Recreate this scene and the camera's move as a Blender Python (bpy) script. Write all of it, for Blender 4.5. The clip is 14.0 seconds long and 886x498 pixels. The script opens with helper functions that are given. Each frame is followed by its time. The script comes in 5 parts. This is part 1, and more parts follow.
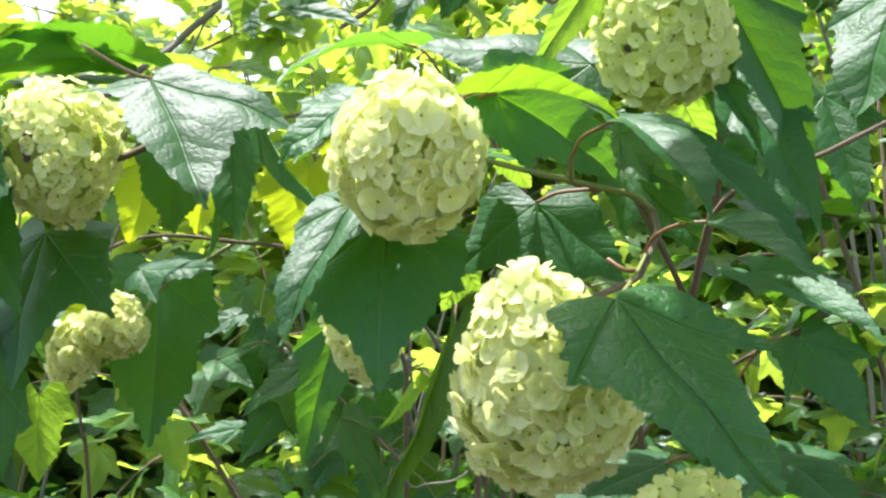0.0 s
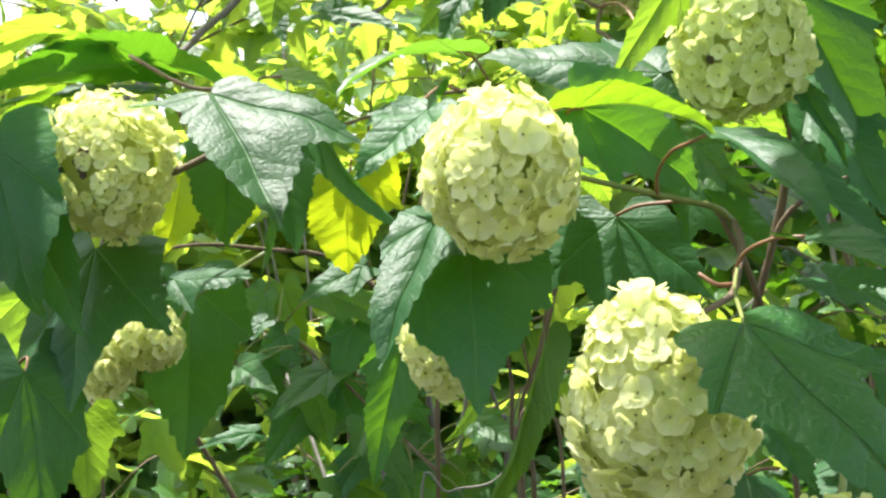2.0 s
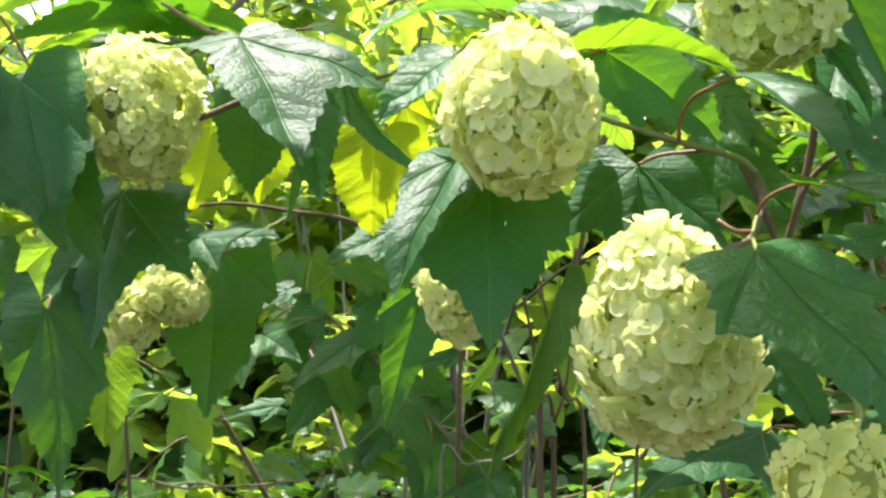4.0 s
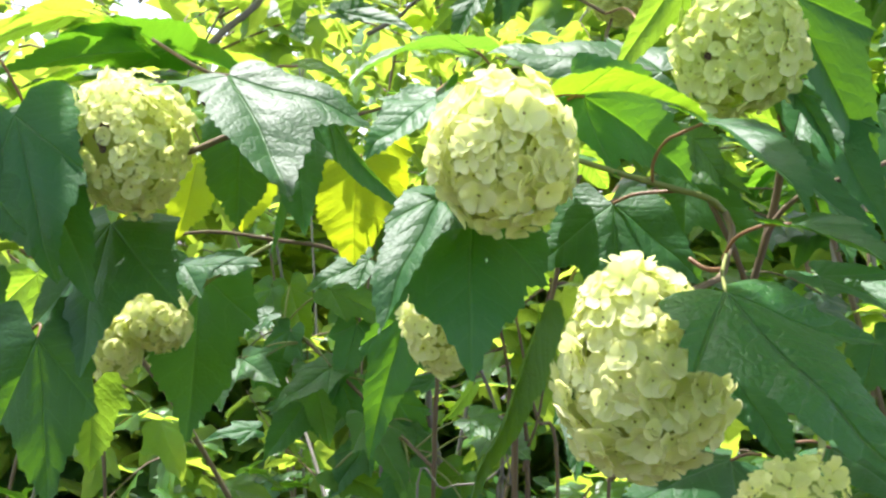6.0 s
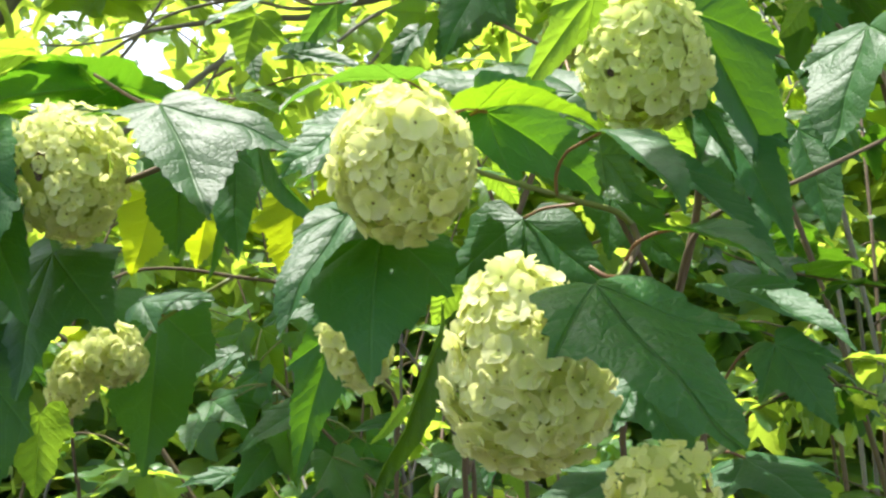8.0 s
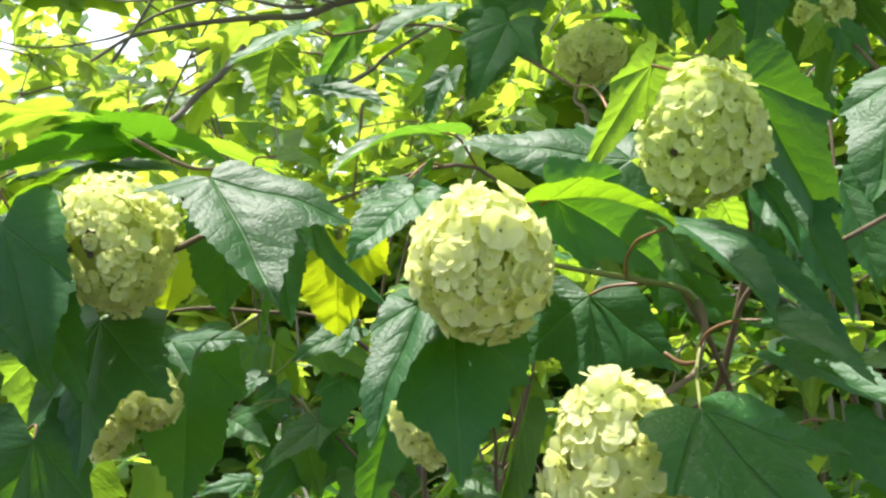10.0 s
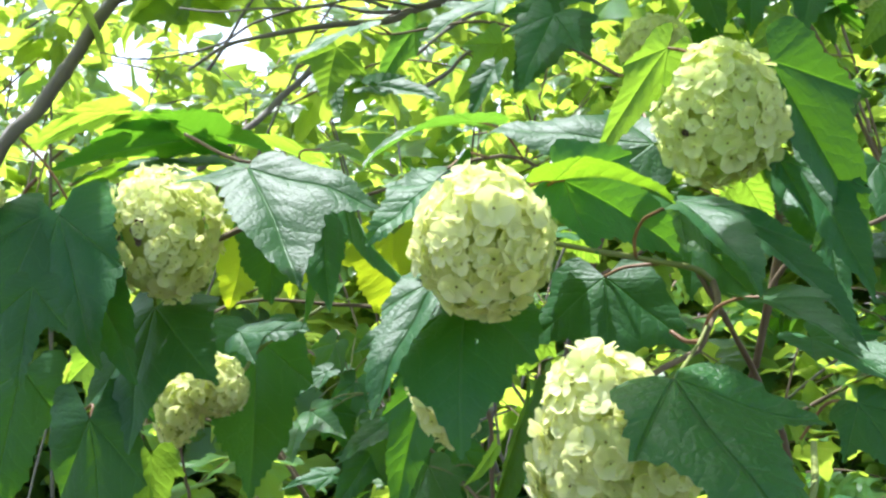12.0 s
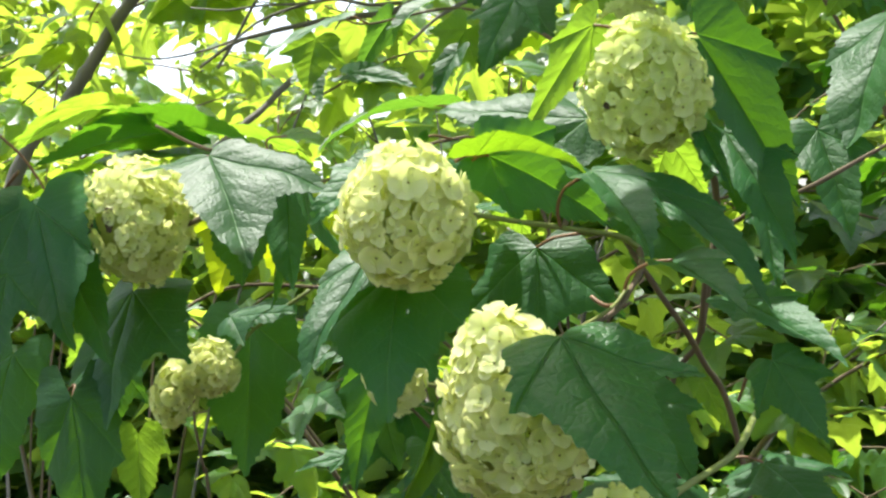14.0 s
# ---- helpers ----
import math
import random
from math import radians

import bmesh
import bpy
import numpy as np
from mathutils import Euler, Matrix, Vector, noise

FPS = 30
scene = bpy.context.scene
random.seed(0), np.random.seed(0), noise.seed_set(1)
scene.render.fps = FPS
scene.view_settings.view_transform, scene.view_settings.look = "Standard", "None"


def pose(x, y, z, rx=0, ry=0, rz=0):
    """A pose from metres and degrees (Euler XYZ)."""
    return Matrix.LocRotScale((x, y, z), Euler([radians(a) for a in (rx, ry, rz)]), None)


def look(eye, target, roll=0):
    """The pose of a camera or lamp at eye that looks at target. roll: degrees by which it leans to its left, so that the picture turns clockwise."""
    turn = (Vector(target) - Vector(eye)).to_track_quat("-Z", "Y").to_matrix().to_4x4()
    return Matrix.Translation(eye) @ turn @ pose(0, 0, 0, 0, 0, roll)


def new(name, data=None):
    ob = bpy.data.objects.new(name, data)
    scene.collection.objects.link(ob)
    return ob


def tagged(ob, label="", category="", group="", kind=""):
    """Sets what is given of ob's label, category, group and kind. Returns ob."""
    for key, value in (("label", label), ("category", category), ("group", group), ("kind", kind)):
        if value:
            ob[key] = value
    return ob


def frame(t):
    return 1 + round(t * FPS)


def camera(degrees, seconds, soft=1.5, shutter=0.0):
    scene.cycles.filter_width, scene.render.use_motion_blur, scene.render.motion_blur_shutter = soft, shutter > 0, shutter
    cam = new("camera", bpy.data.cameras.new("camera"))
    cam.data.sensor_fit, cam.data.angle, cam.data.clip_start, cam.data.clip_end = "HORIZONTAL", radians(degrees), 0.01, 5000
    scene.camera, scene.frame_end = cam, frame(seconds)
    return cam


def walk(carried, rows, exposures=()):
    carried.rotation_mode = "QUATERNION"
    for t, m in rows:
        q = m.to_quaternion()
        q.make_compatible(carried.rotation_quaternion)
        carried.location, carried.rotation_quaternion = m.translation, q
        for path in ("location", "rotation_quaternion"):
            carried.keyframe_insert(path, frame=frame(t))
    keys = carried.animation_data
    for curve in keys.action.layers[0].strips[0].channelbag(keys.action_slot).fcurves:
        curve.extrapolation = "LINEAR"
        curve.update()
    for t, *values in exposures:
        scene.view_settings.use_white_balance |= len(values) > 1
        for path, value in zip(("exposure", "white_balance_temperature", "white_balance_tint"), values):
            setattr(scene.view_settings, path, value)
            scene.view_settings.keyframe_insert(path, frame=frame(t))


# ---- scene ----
cam = camera(41.5, 14.0, soft=2.5)
PATH = [
    (0, (0.0490, 0.0068, 1.4177), (-0.0757, 2.0021, 1.3627), 0.11),
    (0.5, (-0.0119, 0.0160, 1.3992), (-0.0290, 2.0160, 1.3976), -1.81),
    (1, (0.0187, 0.0045, 1.4132), (-0.0863, 2.0011, 1.3615), 0.27),
    (1.5, (0.0458, 0.0042, 1.3958), (-0.0944, 1.9990, 1.3620), 1.75),
    (2, (-0.0159, 0.0126, 1.4339), (-0.0735, 2.0102, 1.3543), -0.72),
    (2.5, (-0.0448, 0.0193, 1.4002), (-0.0916, 2.0182, 1.3527), 0.59),
    (3, (-0.0100, 0.0217, 1.4074), (-0.1233, 2.0170, 1.3310), 0.77),
    (5.3, (-0.0040, -0.0023, 1.3826), (-0.1081, 1.9949, 1.3632), 1.92),
    (5.5, (-0.0225, 0.0012, 1.3889), (-0.0947, 1.9999, 1.3745), 1.70),
    (6, (-0.0110, -0.0133, 1.4066), (-0.0839, 1.9851, 1.3782), 1.57),
    (6.5, (-0.0005, -0.0265, 1.3799), (-0.0672, 1.9717, 1.4294), 1.97),
    (7, (0.0034, -0.0251, 1.4087), (-0.0569, 1.9740, 1.4007), 1.27),
    (7.5, (0.0265, -0.0246, 1.4025), (-0.0583, 1.9735, 1.4153), 1.75),
    (8, (0.0533, -0.0245, 1.3773), (-0.0638, 1.9701, 1.4656), 0.90),
    (8.5, (-0.0069, -0.0261, 1.4179), (-0.0442, 1.9734, 1.4388), -0.96),
    (8.7, (-0.0218, -0.0203, 1.4325), (-0.0468, 1.9795, 1.4439), -1.03),
    (10.8, (0.0155, -0.0410, 1.4654), (-0.0509, 1.9575, 1.4245), -0.56),
    (11, (0.0354, -0.0373, 1.4440), (-0.1006, 1.9578, 1.4747), -0.97),
    (11.5, (0.0767, -0.0403, 1.4202), (-0.2091, 1.9384, 1.4754), 0.44),
    (12, (0.0596, -0.0457, 1.4448), (-0.2115, 1.9358, 1.4426), -1.32),
    (12.5, (0.0590, -0.0430, 1.4308), (-0.2412, 1.9339, 1.4720), -1.02),
    (13, (0.0276, -0.0489, 1.4748), (-0.2316, 1.9334, 1.4164), -0.45),
    (13.5, (0.1376, -0.0409, 1.5471), (-0.2763, 1.9049, 1.3401), -3.71),
    (14, (0.1393, -0.0642, 1.4309), (-0.2392, 1.8996, 1.4212), -2.94),
]
walk(cam, [(t, look(eye, target, roll)) for t, eye, target, roll in PATH], [(0.0, 1.92, 5930, 17), (1.0, 1.95, 5980, 16), (2.0, 1.95, 6230, 15), (2.5, 1.87, 6330, 13), (5.5, 1.99, 6280, 16), (6.5, 2.05, 5930, 17), (7.5, 1.91, 6130, 15), (8.0, 1.74, 6330, 12), (8.7, 1.76, 6330, 12), (11.0, 1.59, 6330, 10), (11.5, 1.65, 6180, 11), (12.0, 1.80, 5680, 14), (13.0, 1.80, 5780, 14), (13.5, 1.74, 6080, 13), (14.0, 1.60, 6280, 10)])

# ---- sky, sun ----
SUN_ELEVATION, SUN_TURN = 71.0, 35.0  # degrees above the horizon, and to the left of the view
world = bpy.data.worlds.new("sky")
scene.world = world
world.use_nodes = True
wn = world.node_tree.nodes
sky = wn.new("ShaderNodeTexSky")
sky.sky_type, sky.sun_disc = "NISHITA", False
sky.sun_elevation, sky.sun_rotation = radians(SUN_ELEVATION), radians(-SUN_TURN)
wn["Background"].inputs["Strength"].default_value = 0.144
sky.dust_density, sky.ozone_density = 3.0, 0.6
pale = wn.new("ShaderNodeHueSaturation")  # a hazy, whitish sky
pale.inputs["Saturation"].default_value = 0.65
world.node_tree.links.new(sky.outputs["Color"], pale.inputs["Color"])
world.node_tree.links.new(pale.outputs["Color"], wn["Background"].inputs["Color"])
TO_SUN = Vector((-math.sin(radians(SUN_TURN)) * math.cos(radians(SUN_ELEVATION)), math.cos(radians(SUN_TURN)) * math.cos(radians(SUN_ELEVATION)), math.sin(radians(SUN_ELEVATION))))
lamp = bpy.data.lights.new("sun", "SUN")
lamp.energy, lamp.angle, lamp.color = 3.65, radians(0.53), (1.0, 0.95, 0.86)
sun = new("sun", lamp)
sun.matrix_world = look(TO_SUN * 30, (0, 0, 0))


# ---- materials ----
def material(name):
    mat = bpy.data.materials.new(name)
    mat.use_nodes = True
    nt = mat.node_tree
    nt.nodes.remove(nt.nodes["Principled BSDF"])
    return mat, nt, nt.nodes["Material Output"]


def node(nt, kind, **values):
    n = nt.nodes.new("ShaderNode" + kind)
    for key, value in values.items():
        if key in n.inputs:
            n.inputs[key].default_value = value
    return n


def calc(nt, op, a, b=None, c=None):
    n = nt.nodes.new("ShaderNodeMath")
    n.operation = op
    for i, v in enumerate((a, b, c)):
        if v is None:
            continue
        if isinstance(v, (int, float)):
            n.inputs[i].default_value = v
        else:
            nt.links.new(v, n.inputs[i])
    return n.outputs[0]


def blend(nt, factor, a, b):
    n = nt.nodes.new("ShaderNodeMix")
    n.data_type = "RGBA"
    for socket, v in ((n.inputs[0], factor), (n.inputs[6], a), (n.inputs[7], b)):
        if isinstance(v, (int, float)):
            socket.default_value = v
        elif isinstance(v, tuple):
            socket.default_value = (*v, 1)
        else:
            nt.links.new(v, socket)
    return n.outputs[2]


def noise_of(nt, scale, detail=3.0, rough=0.55):
    tc = nt.nodes.new("ShaderNodeTexCoord")
    n = node(nt, "TexNoise", Scale=scale, Detail=detail, Roughness=rough)
    nt.links.new(tc.outputs["Object"], n.inputs["Vector"])
    return n.outputs["Fac"]


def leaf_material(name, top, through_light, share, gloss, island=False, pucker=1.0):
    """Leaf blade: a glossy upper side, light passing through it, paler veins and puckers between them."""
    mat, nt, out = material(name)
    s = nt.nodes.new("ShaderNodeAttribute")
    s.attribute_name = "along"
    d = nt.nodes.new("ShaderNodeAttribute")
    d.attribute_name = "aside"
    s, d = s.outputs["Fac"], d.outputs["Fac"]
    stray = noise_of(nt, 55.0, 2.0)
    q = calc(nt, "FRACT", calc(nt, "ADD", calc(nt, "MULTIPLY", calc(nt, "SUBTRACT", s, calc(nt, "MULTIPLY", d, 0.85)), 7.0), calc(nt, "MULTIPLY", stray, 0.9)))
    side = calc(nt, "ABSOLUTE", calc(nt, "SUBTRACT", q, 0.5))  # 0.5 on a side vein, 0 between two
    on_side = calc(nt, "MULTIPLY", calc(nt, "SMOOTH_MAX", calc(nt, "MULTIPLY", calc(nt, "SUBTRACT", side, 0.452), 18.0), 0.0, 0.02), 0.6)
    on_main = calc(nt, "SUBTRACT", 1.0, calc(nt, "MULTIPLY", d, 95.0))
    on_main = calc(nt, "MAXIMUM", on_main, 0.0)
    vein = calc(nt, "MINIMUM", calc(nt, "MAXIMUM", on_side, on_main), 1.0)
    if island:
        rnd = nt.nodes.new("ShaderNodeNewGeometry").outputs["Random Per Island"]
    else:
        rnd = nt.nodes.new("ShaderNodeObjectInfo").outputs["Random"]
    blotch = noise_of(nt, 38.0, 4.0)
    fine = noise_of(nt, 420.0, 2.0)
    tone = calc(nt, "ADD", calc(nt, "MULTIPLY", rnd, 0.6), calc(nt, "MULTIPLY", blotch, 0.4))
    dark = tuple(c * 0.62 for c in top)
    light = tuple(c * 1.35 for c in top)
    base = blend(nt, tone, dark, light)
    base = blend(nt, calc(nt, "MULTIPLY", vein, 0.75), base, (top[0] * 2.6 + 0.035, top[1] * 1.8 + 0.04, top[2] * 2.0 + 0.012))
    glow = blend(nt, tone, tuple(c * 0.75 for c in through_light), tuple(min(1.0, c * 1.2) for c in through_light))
    glow = blend(nt, calc(nt, "MULTIPLY", vein, 0.35), glow, tuple(c * 0.55 for c in through_light))
    bulge = calc(nt, "SUBTRACT", 0.5, side)
    tc = nt.nodes.new("ShaderNodeTexCoord")
    net = nt.nodes.new("ShaderNodeTexVoronoi")  # cushions between the small veins
    net.feature = "DISTANCE_TO_EDGE"
    net.inputs["Scale"].default_value = 210.0
    nt.links.new(tc.outputs["Object"], net.inputs["Vector"])
    cushion = calc(nt, "MINIMUM", calc(nt, "MULTIPLY", net.outputs["Distance"], 2.2), 0.6)
    high = calc(nt, "ADD", calc(nt, "MULTIPLY", calc(nt, "POWER", bulge, 0.6), calc(nt, "ADD", calc(nt, "MULTIPLY", blotch, 0.6), 0.1)), calc(nt, "MULTIPLY", fine, 0.15))
    high = calc(nt, "ADD", high, calc(nt, "MULTIPLY", cushion, 0.13))
    high = calc(nt, "SUBTRACT", high, calc(nt, "MULTIPLY", on_main, 0.7))
    bump = node(nt, "Bump", Strength=0.6 * pucker, Distance=0.0032)
    nt.links.new(high, bump.inputs["Height"])
    shine = nt.nodes.new("ShaderNodeBsdfPrincipled")
    shine.inputs["Roughness"].default_value = gloss
    shine.inputs["Specular IOR Level"].default_value = 0.31
    nt.links.new(base, shine.inputs["Base Color"])
    nt.links.new(bump.outputs[0], shine.inputs["Normal"])
    trans = nt.nodes.new("ShaderNodeBsdfTranslucent")
    nt.links.new(glow, trans.inputs["Color"])
    nt.links.new(bump.outputs[0], trans.inputs["Normal"])
    mix = node(nt, "MixShader", Fac=share)
    mix.inputs[0].default_value = share
    nt.links.new(shine.outputs[0], mix.inputs[1])
    nt.links.new(trans.outputs[0], mix.inputs[2])
    nt.links.new(mix.outputs[0], out.inputs["Surface"])
    return mat


def petal_material(name, colour, edge, share=0.38):
    """Thin greenish-white petal: matt, a little light passing through."""
    mat, nt, out = material(name)
    rnd = nt.nodes.new("ShaderNodeObjectInfo").outputs["Random"]
    r = nt.nodes.new("ShaderNodeAttribute")
    r.attribute_name = "along"
    speck = noise_of(nt, 260.0, 3.0)
    tone = calc(nt, "ADD", calc(nt, "MULTIPLY", rnd, 0.55), calc(nt, "MULTIPLY", speck, 0.45))
    base = blend(nt, tone, tuple(c * 0.86 for c in colour), tuple(min(0.92, c * 1.08) for c in colour))
    base = blend(nt, calc(nt, "MULTIPLY", calc(nt, "POWER", calc(nt, "SUBTRACT", 1.0, r.outputs["Fac"]), 2.0), 0.7), base, edge)
    bump = node(nt, "Bump", Strength=0.25, Distance=0.0006)
    nt.links.new(speck, bump.inputs["Height"])
    face = nt.nodes.new("ShaderNodeBsdfPrincipled")
    face.inputs["Roughness"].default_value = 0.62
    face.inputs["Specular IOR Level"].default_value = 0.3
    nt.links.new(base, face.inputs["Base Color"])
    nt.links.new(bump.outputs[0], face.inputs["Normal"])
    trans = nt.nodes.new("ShaderNodeBsdfTranslucent")
    nt.links.new(blend(nt, 0.5, base, edge), trans.inputs["Color"])
    mix = node(nt, "MixShader")
    mix.inputs[0].default_value = share
    nt.links.new(face.outputs[0], mix.inputs[1])
    nt.links.new(trans.outputs[0], mix.inputs[2])
    nt.links.new(mix.outputs[0], out.inputs["Surface"])
    return mat


def rough_material(name, a, b, scale, rough=0.75, bump_by=0.4, depth=0.002, stretch=None):
    """Bark, stalks and soil: two tones at two scales with relief."""
    mat, nt, out = material(name)
    tc = nt.nodes.new("ShaderNodeTexCoord")
    mp = nt.nodes.new("ShaderNodeMapping")
    nt.links.new(tc.outputs["Object"], mp.inputs["Vector"])
    if stretch:
        mp.inputs["Scale"].default_value = stretch
    n1 = node(nt, "TexNoise", Scale=scale, Detail=6.0, Roughness=0.65)
    n2 = node(nt, "TexNoise", Scale=scale * 0.13, Detail=3.0)
    nt.links.new(mp.outputs[0], n1.inputs["Vector"])
    nt.links.new(mp.outputs[0], n2.inputs["Vector"])
    rnd = nt.nodes.new("ShaderNodeObjectInfo").outputs["Random"]
    f = calc(nt, "ADD", calc(nt, "MULTIPLY", n1.outputs["Fac"], 0.6), calc(nt, "MULTIPLY", n2.outputs["Fac"], 0.5))
    f = calc(nt, "ADD", f, calc(nt, "MULTIPLY", calc(nt, "SUBTRACT", rnd, 0.5), 0.25))
    col = blend(nt, f, a, b)
    bump = node(nt, "Bump", Strength=bump_by, Distance=depth)
    nt.links.new(n1.outputs["Fac"], bump.inputs["Height"])
    p = nt.nodes.new("ShaderNodeBsdfPrincipled")
    p.inputs["Roughness"].default_value = rough
    nt.links.new(col, p.inputs["Base Color"])
    nt.links.new(bump.outputs[0], p.inputs["Normal"])
    nt.links.new(p.outputs[0], out.inputs["Surface"])
    return mat


LEAF = leaf_material("leaf_blade", (0.021, 0.098, 0.025), (0.19, 0.46, 0.013), 0.29, 0.51, pucker=0.9)
PUCKERED = leaf_material("puckered_leaf_blade", (0.022, 0.100, 0.022), (0.19, 0.46, 0.012), 0.30, 0.42, pucker=1.7)
YOUNG = leaf_material("young_leaf_blade", (0.060, 0.150, 0.035), (0.40, 0.66, 0.035), 0.50, 0.46)
# Next three: sunlit, half-lit and backlit looks put into the leaf colour.
SUN_TINT = leaf_material("sun_tinted_leaf_blade", (0.100, 0.170, 0.014), (0.66, 0.80, 0.012), 0.68, 0.50, pucker=0.6)
MID = leaf_material("half_lit_leaf_blade", (0.040, 0.120, 0.032), (0.22, 0.48, 0.030), 0.40, 0.44)
BACKLIT = leaf_material("backlit_leaf_blade", (0.030, 0.105, 0.024), (0.31, 0.55, 0.012), 0.36, 0.44)
FAR_LEAF = leaf_material("shrub_leaf_blade", (0.044, 0.122, 0.034), (0.55, 0.74, 0.060), 0.46, 0.36, island=True, pucker=0.6)
PETAL = petal_material("petal", (0.86, 0.87, 0.49), (0.80, 0.86, 0.23), 0.50)
GREEN_PETAL = petal_material("greenish_petal", (0.82, 0.87, 0.42), (0.74, 0.83, 0.19), 0.50)
YELLOW_PETAL = petal_material("yellowish_petal", (0.89, 0.885, 0.39), (0.81, 0.84, 0.18), 0.54)
EYE_DOT = rough_material("floret_eye", (0.16, 0.14, 0.03), (0.34, 0.33, 0.09), 600, 0.7, 0.2, 0.0003)
INNER = petal_material("flower_core", (0.46, 0.52, 0.17), (0.40, 0.46, 0.11), 0.35)
STALK = rough_material("green_stalk", (0.12, 0.18, 0.03), (0.25, 0.24, 0.07), 150, 0.5, 0.2, 0.0004)
RED_STALK = rough_material("red_stalk", (0.15, 0.062, 0.028), (0.28, 0.15, 0.065), 150, 0.5, 0.2, 0.0004)
BARK = rough_material("bark", (0.070, 0.046, 0.026), (0.20, 0.145, 0.085), 90, 0.85, 0.6, 0.0012, (1, 1, 0.35))
GREY_BARK = rough_material("grey_bark", (0.10, 0.09, 0.075), (0.26, 0.235, 0.20), 60, 0.85, 0.6, 0.002, (1, 1, 0.4))
# Shade put into the colour: a darkened copy of the shrub leaf.
SHADE_TINT_LEAF = leaf_material("shade_tinted_leaf_blade", (0.018, 0.066, 0.014), (0.16, 0.38, 0.012), 0.32, 0.36, island=True, pucker=0.6)
LITTER = rough_material("dry_leaf", (0.035, 0.024, 0.014), (0.11, 0.072, 0.042), 30, 0.85, 0.4, 0.002)
SOIL = rough_material("soil", (0.016, 0.012, 0.008), (0.058, 0.044, 0.030), 9, 0.95, 0.8, 0.03)

PALE_GRAVEL = rough_material("pale_gravel", (0.30, 0.28, 0.24), (0.58, 0.55, 0.50), 40, 0.95, 0.6, 0.01)


# ---- building helpers ----
AT = {}


def part(name, mesh, mats, parent=None, label="", m=None):
    """Links a mesh as one object, under a thing or a part."""
    ob = new(name, mesh)
    if mats and not mesh.materials:
        for mat in mats if isinstance(mats, (list, tuple)) else (mats,):
            mesh.materials.append(mat)
    m = m or Matrix()
    AT[ob] = m
    if parent:
        ob.parent = parent
        ob.matrix_parent_inverse = AT[parent].inverted()
    ob.matrix_basis = m
    return tagged(ob, label)


def thing(name, at, label, category, group="", kind=""):
    ob = new(name)
    ob.empty_display_size = 0.02
    ob.matrix_basis = AT[ob] = Matrix.Translation(at)
    return tagged(ob, label, category, group, kind)


def mesh_of(name, verts, faces, along=None, aside=None, smooth=True):
    me = bpy.data.meshes.new(name)
    me.from_pydata([tuple(v) for v in verts], [], [tuple(f) for f in faces])
    for key, values in (("along", along), ("aside", aside)):
        if values is not None:
            me.attributes.new(key, "FLOAT", "POINT").data.foreach_set("value", np.asarray(values, dtype=np.float32))
    if smooth:
        me.polygons.foreach_set("use_smooth", np.ones(len(me.polygons), dtype=bool))
    me.update()
    return me


def smooth_line(points, per=6):
    """A smooth line through a few points."""
    p = [np.array(q, dtype=float) for q in points]
    p = [2 * p[0] - p[1]] + p + [2 * p[-1] - p[-2]]
    line = []
    for i in range(1, len(p) - 2):
        for k in range(per):
            u = k / per
            line.append(0.5 * (2 * p[i] + (p[i + 1] - p[i - 1]) * u + (2 * p[i - 1] - 5 * p[i] + 4 * p[i + 1] - p[i + 2]) * u * u
                               + (3 * p[i] - p[i - 1] - 3 * p[i + 1] + p[i + 2]) * u ** 3))
    line.append(p[-2])
    return np.array(line)


def tube_data(line, r0, r1, sides=7, knobs=0.0, rng=None):
    n = len(line)
    verts, faces = [], []
    ahead = np.gradient(line, axis=0)
    for i in range(n):
        t = Vector(ahead[i]).normalized()
        x = t.cross(Vector((0.13, 0.31, 0.94))).normalized()
        y = t.cross(x)
        r = r0 + (r1 - r0) * i / (n - 1)
        if knobs and rng is not None:
            r *= 1 + knobs * rng.uniform(-1, 1) + (knobs * 2.2 if i % 9 == 4 else 0)
        for k in range(sides):
            a = 2 * math.pi * k / sides
            verts.append(tuple(Vector(line[i]) + (x * math.cos(a) + y * math.sin(a)) * r))
    for i in range(n - 1):
        for k in range(sides):
            a, b = i * sides + k, i * sides + (k + 1) % sides
            faces.append((a, b, b + sides, a + sides))
    faces.append(tuple(range(sides))[::-1])
    faces.append(tuple((n - 1) * sides + k for k in range(sides)))
    return verts, faces


def tube(name, points, r0, r1, mat, parent, label="", sides=8, knobs=0.06):
    rng = random.Random(len(name) + int(1000 * abs(points[0][0] + points[-1][2])))
    v, f = tube_data(smooth_line(points), r0, r1, sides, knobs, rng)
    return part(name, mesh_of(name, v, f), mat, parent, label)


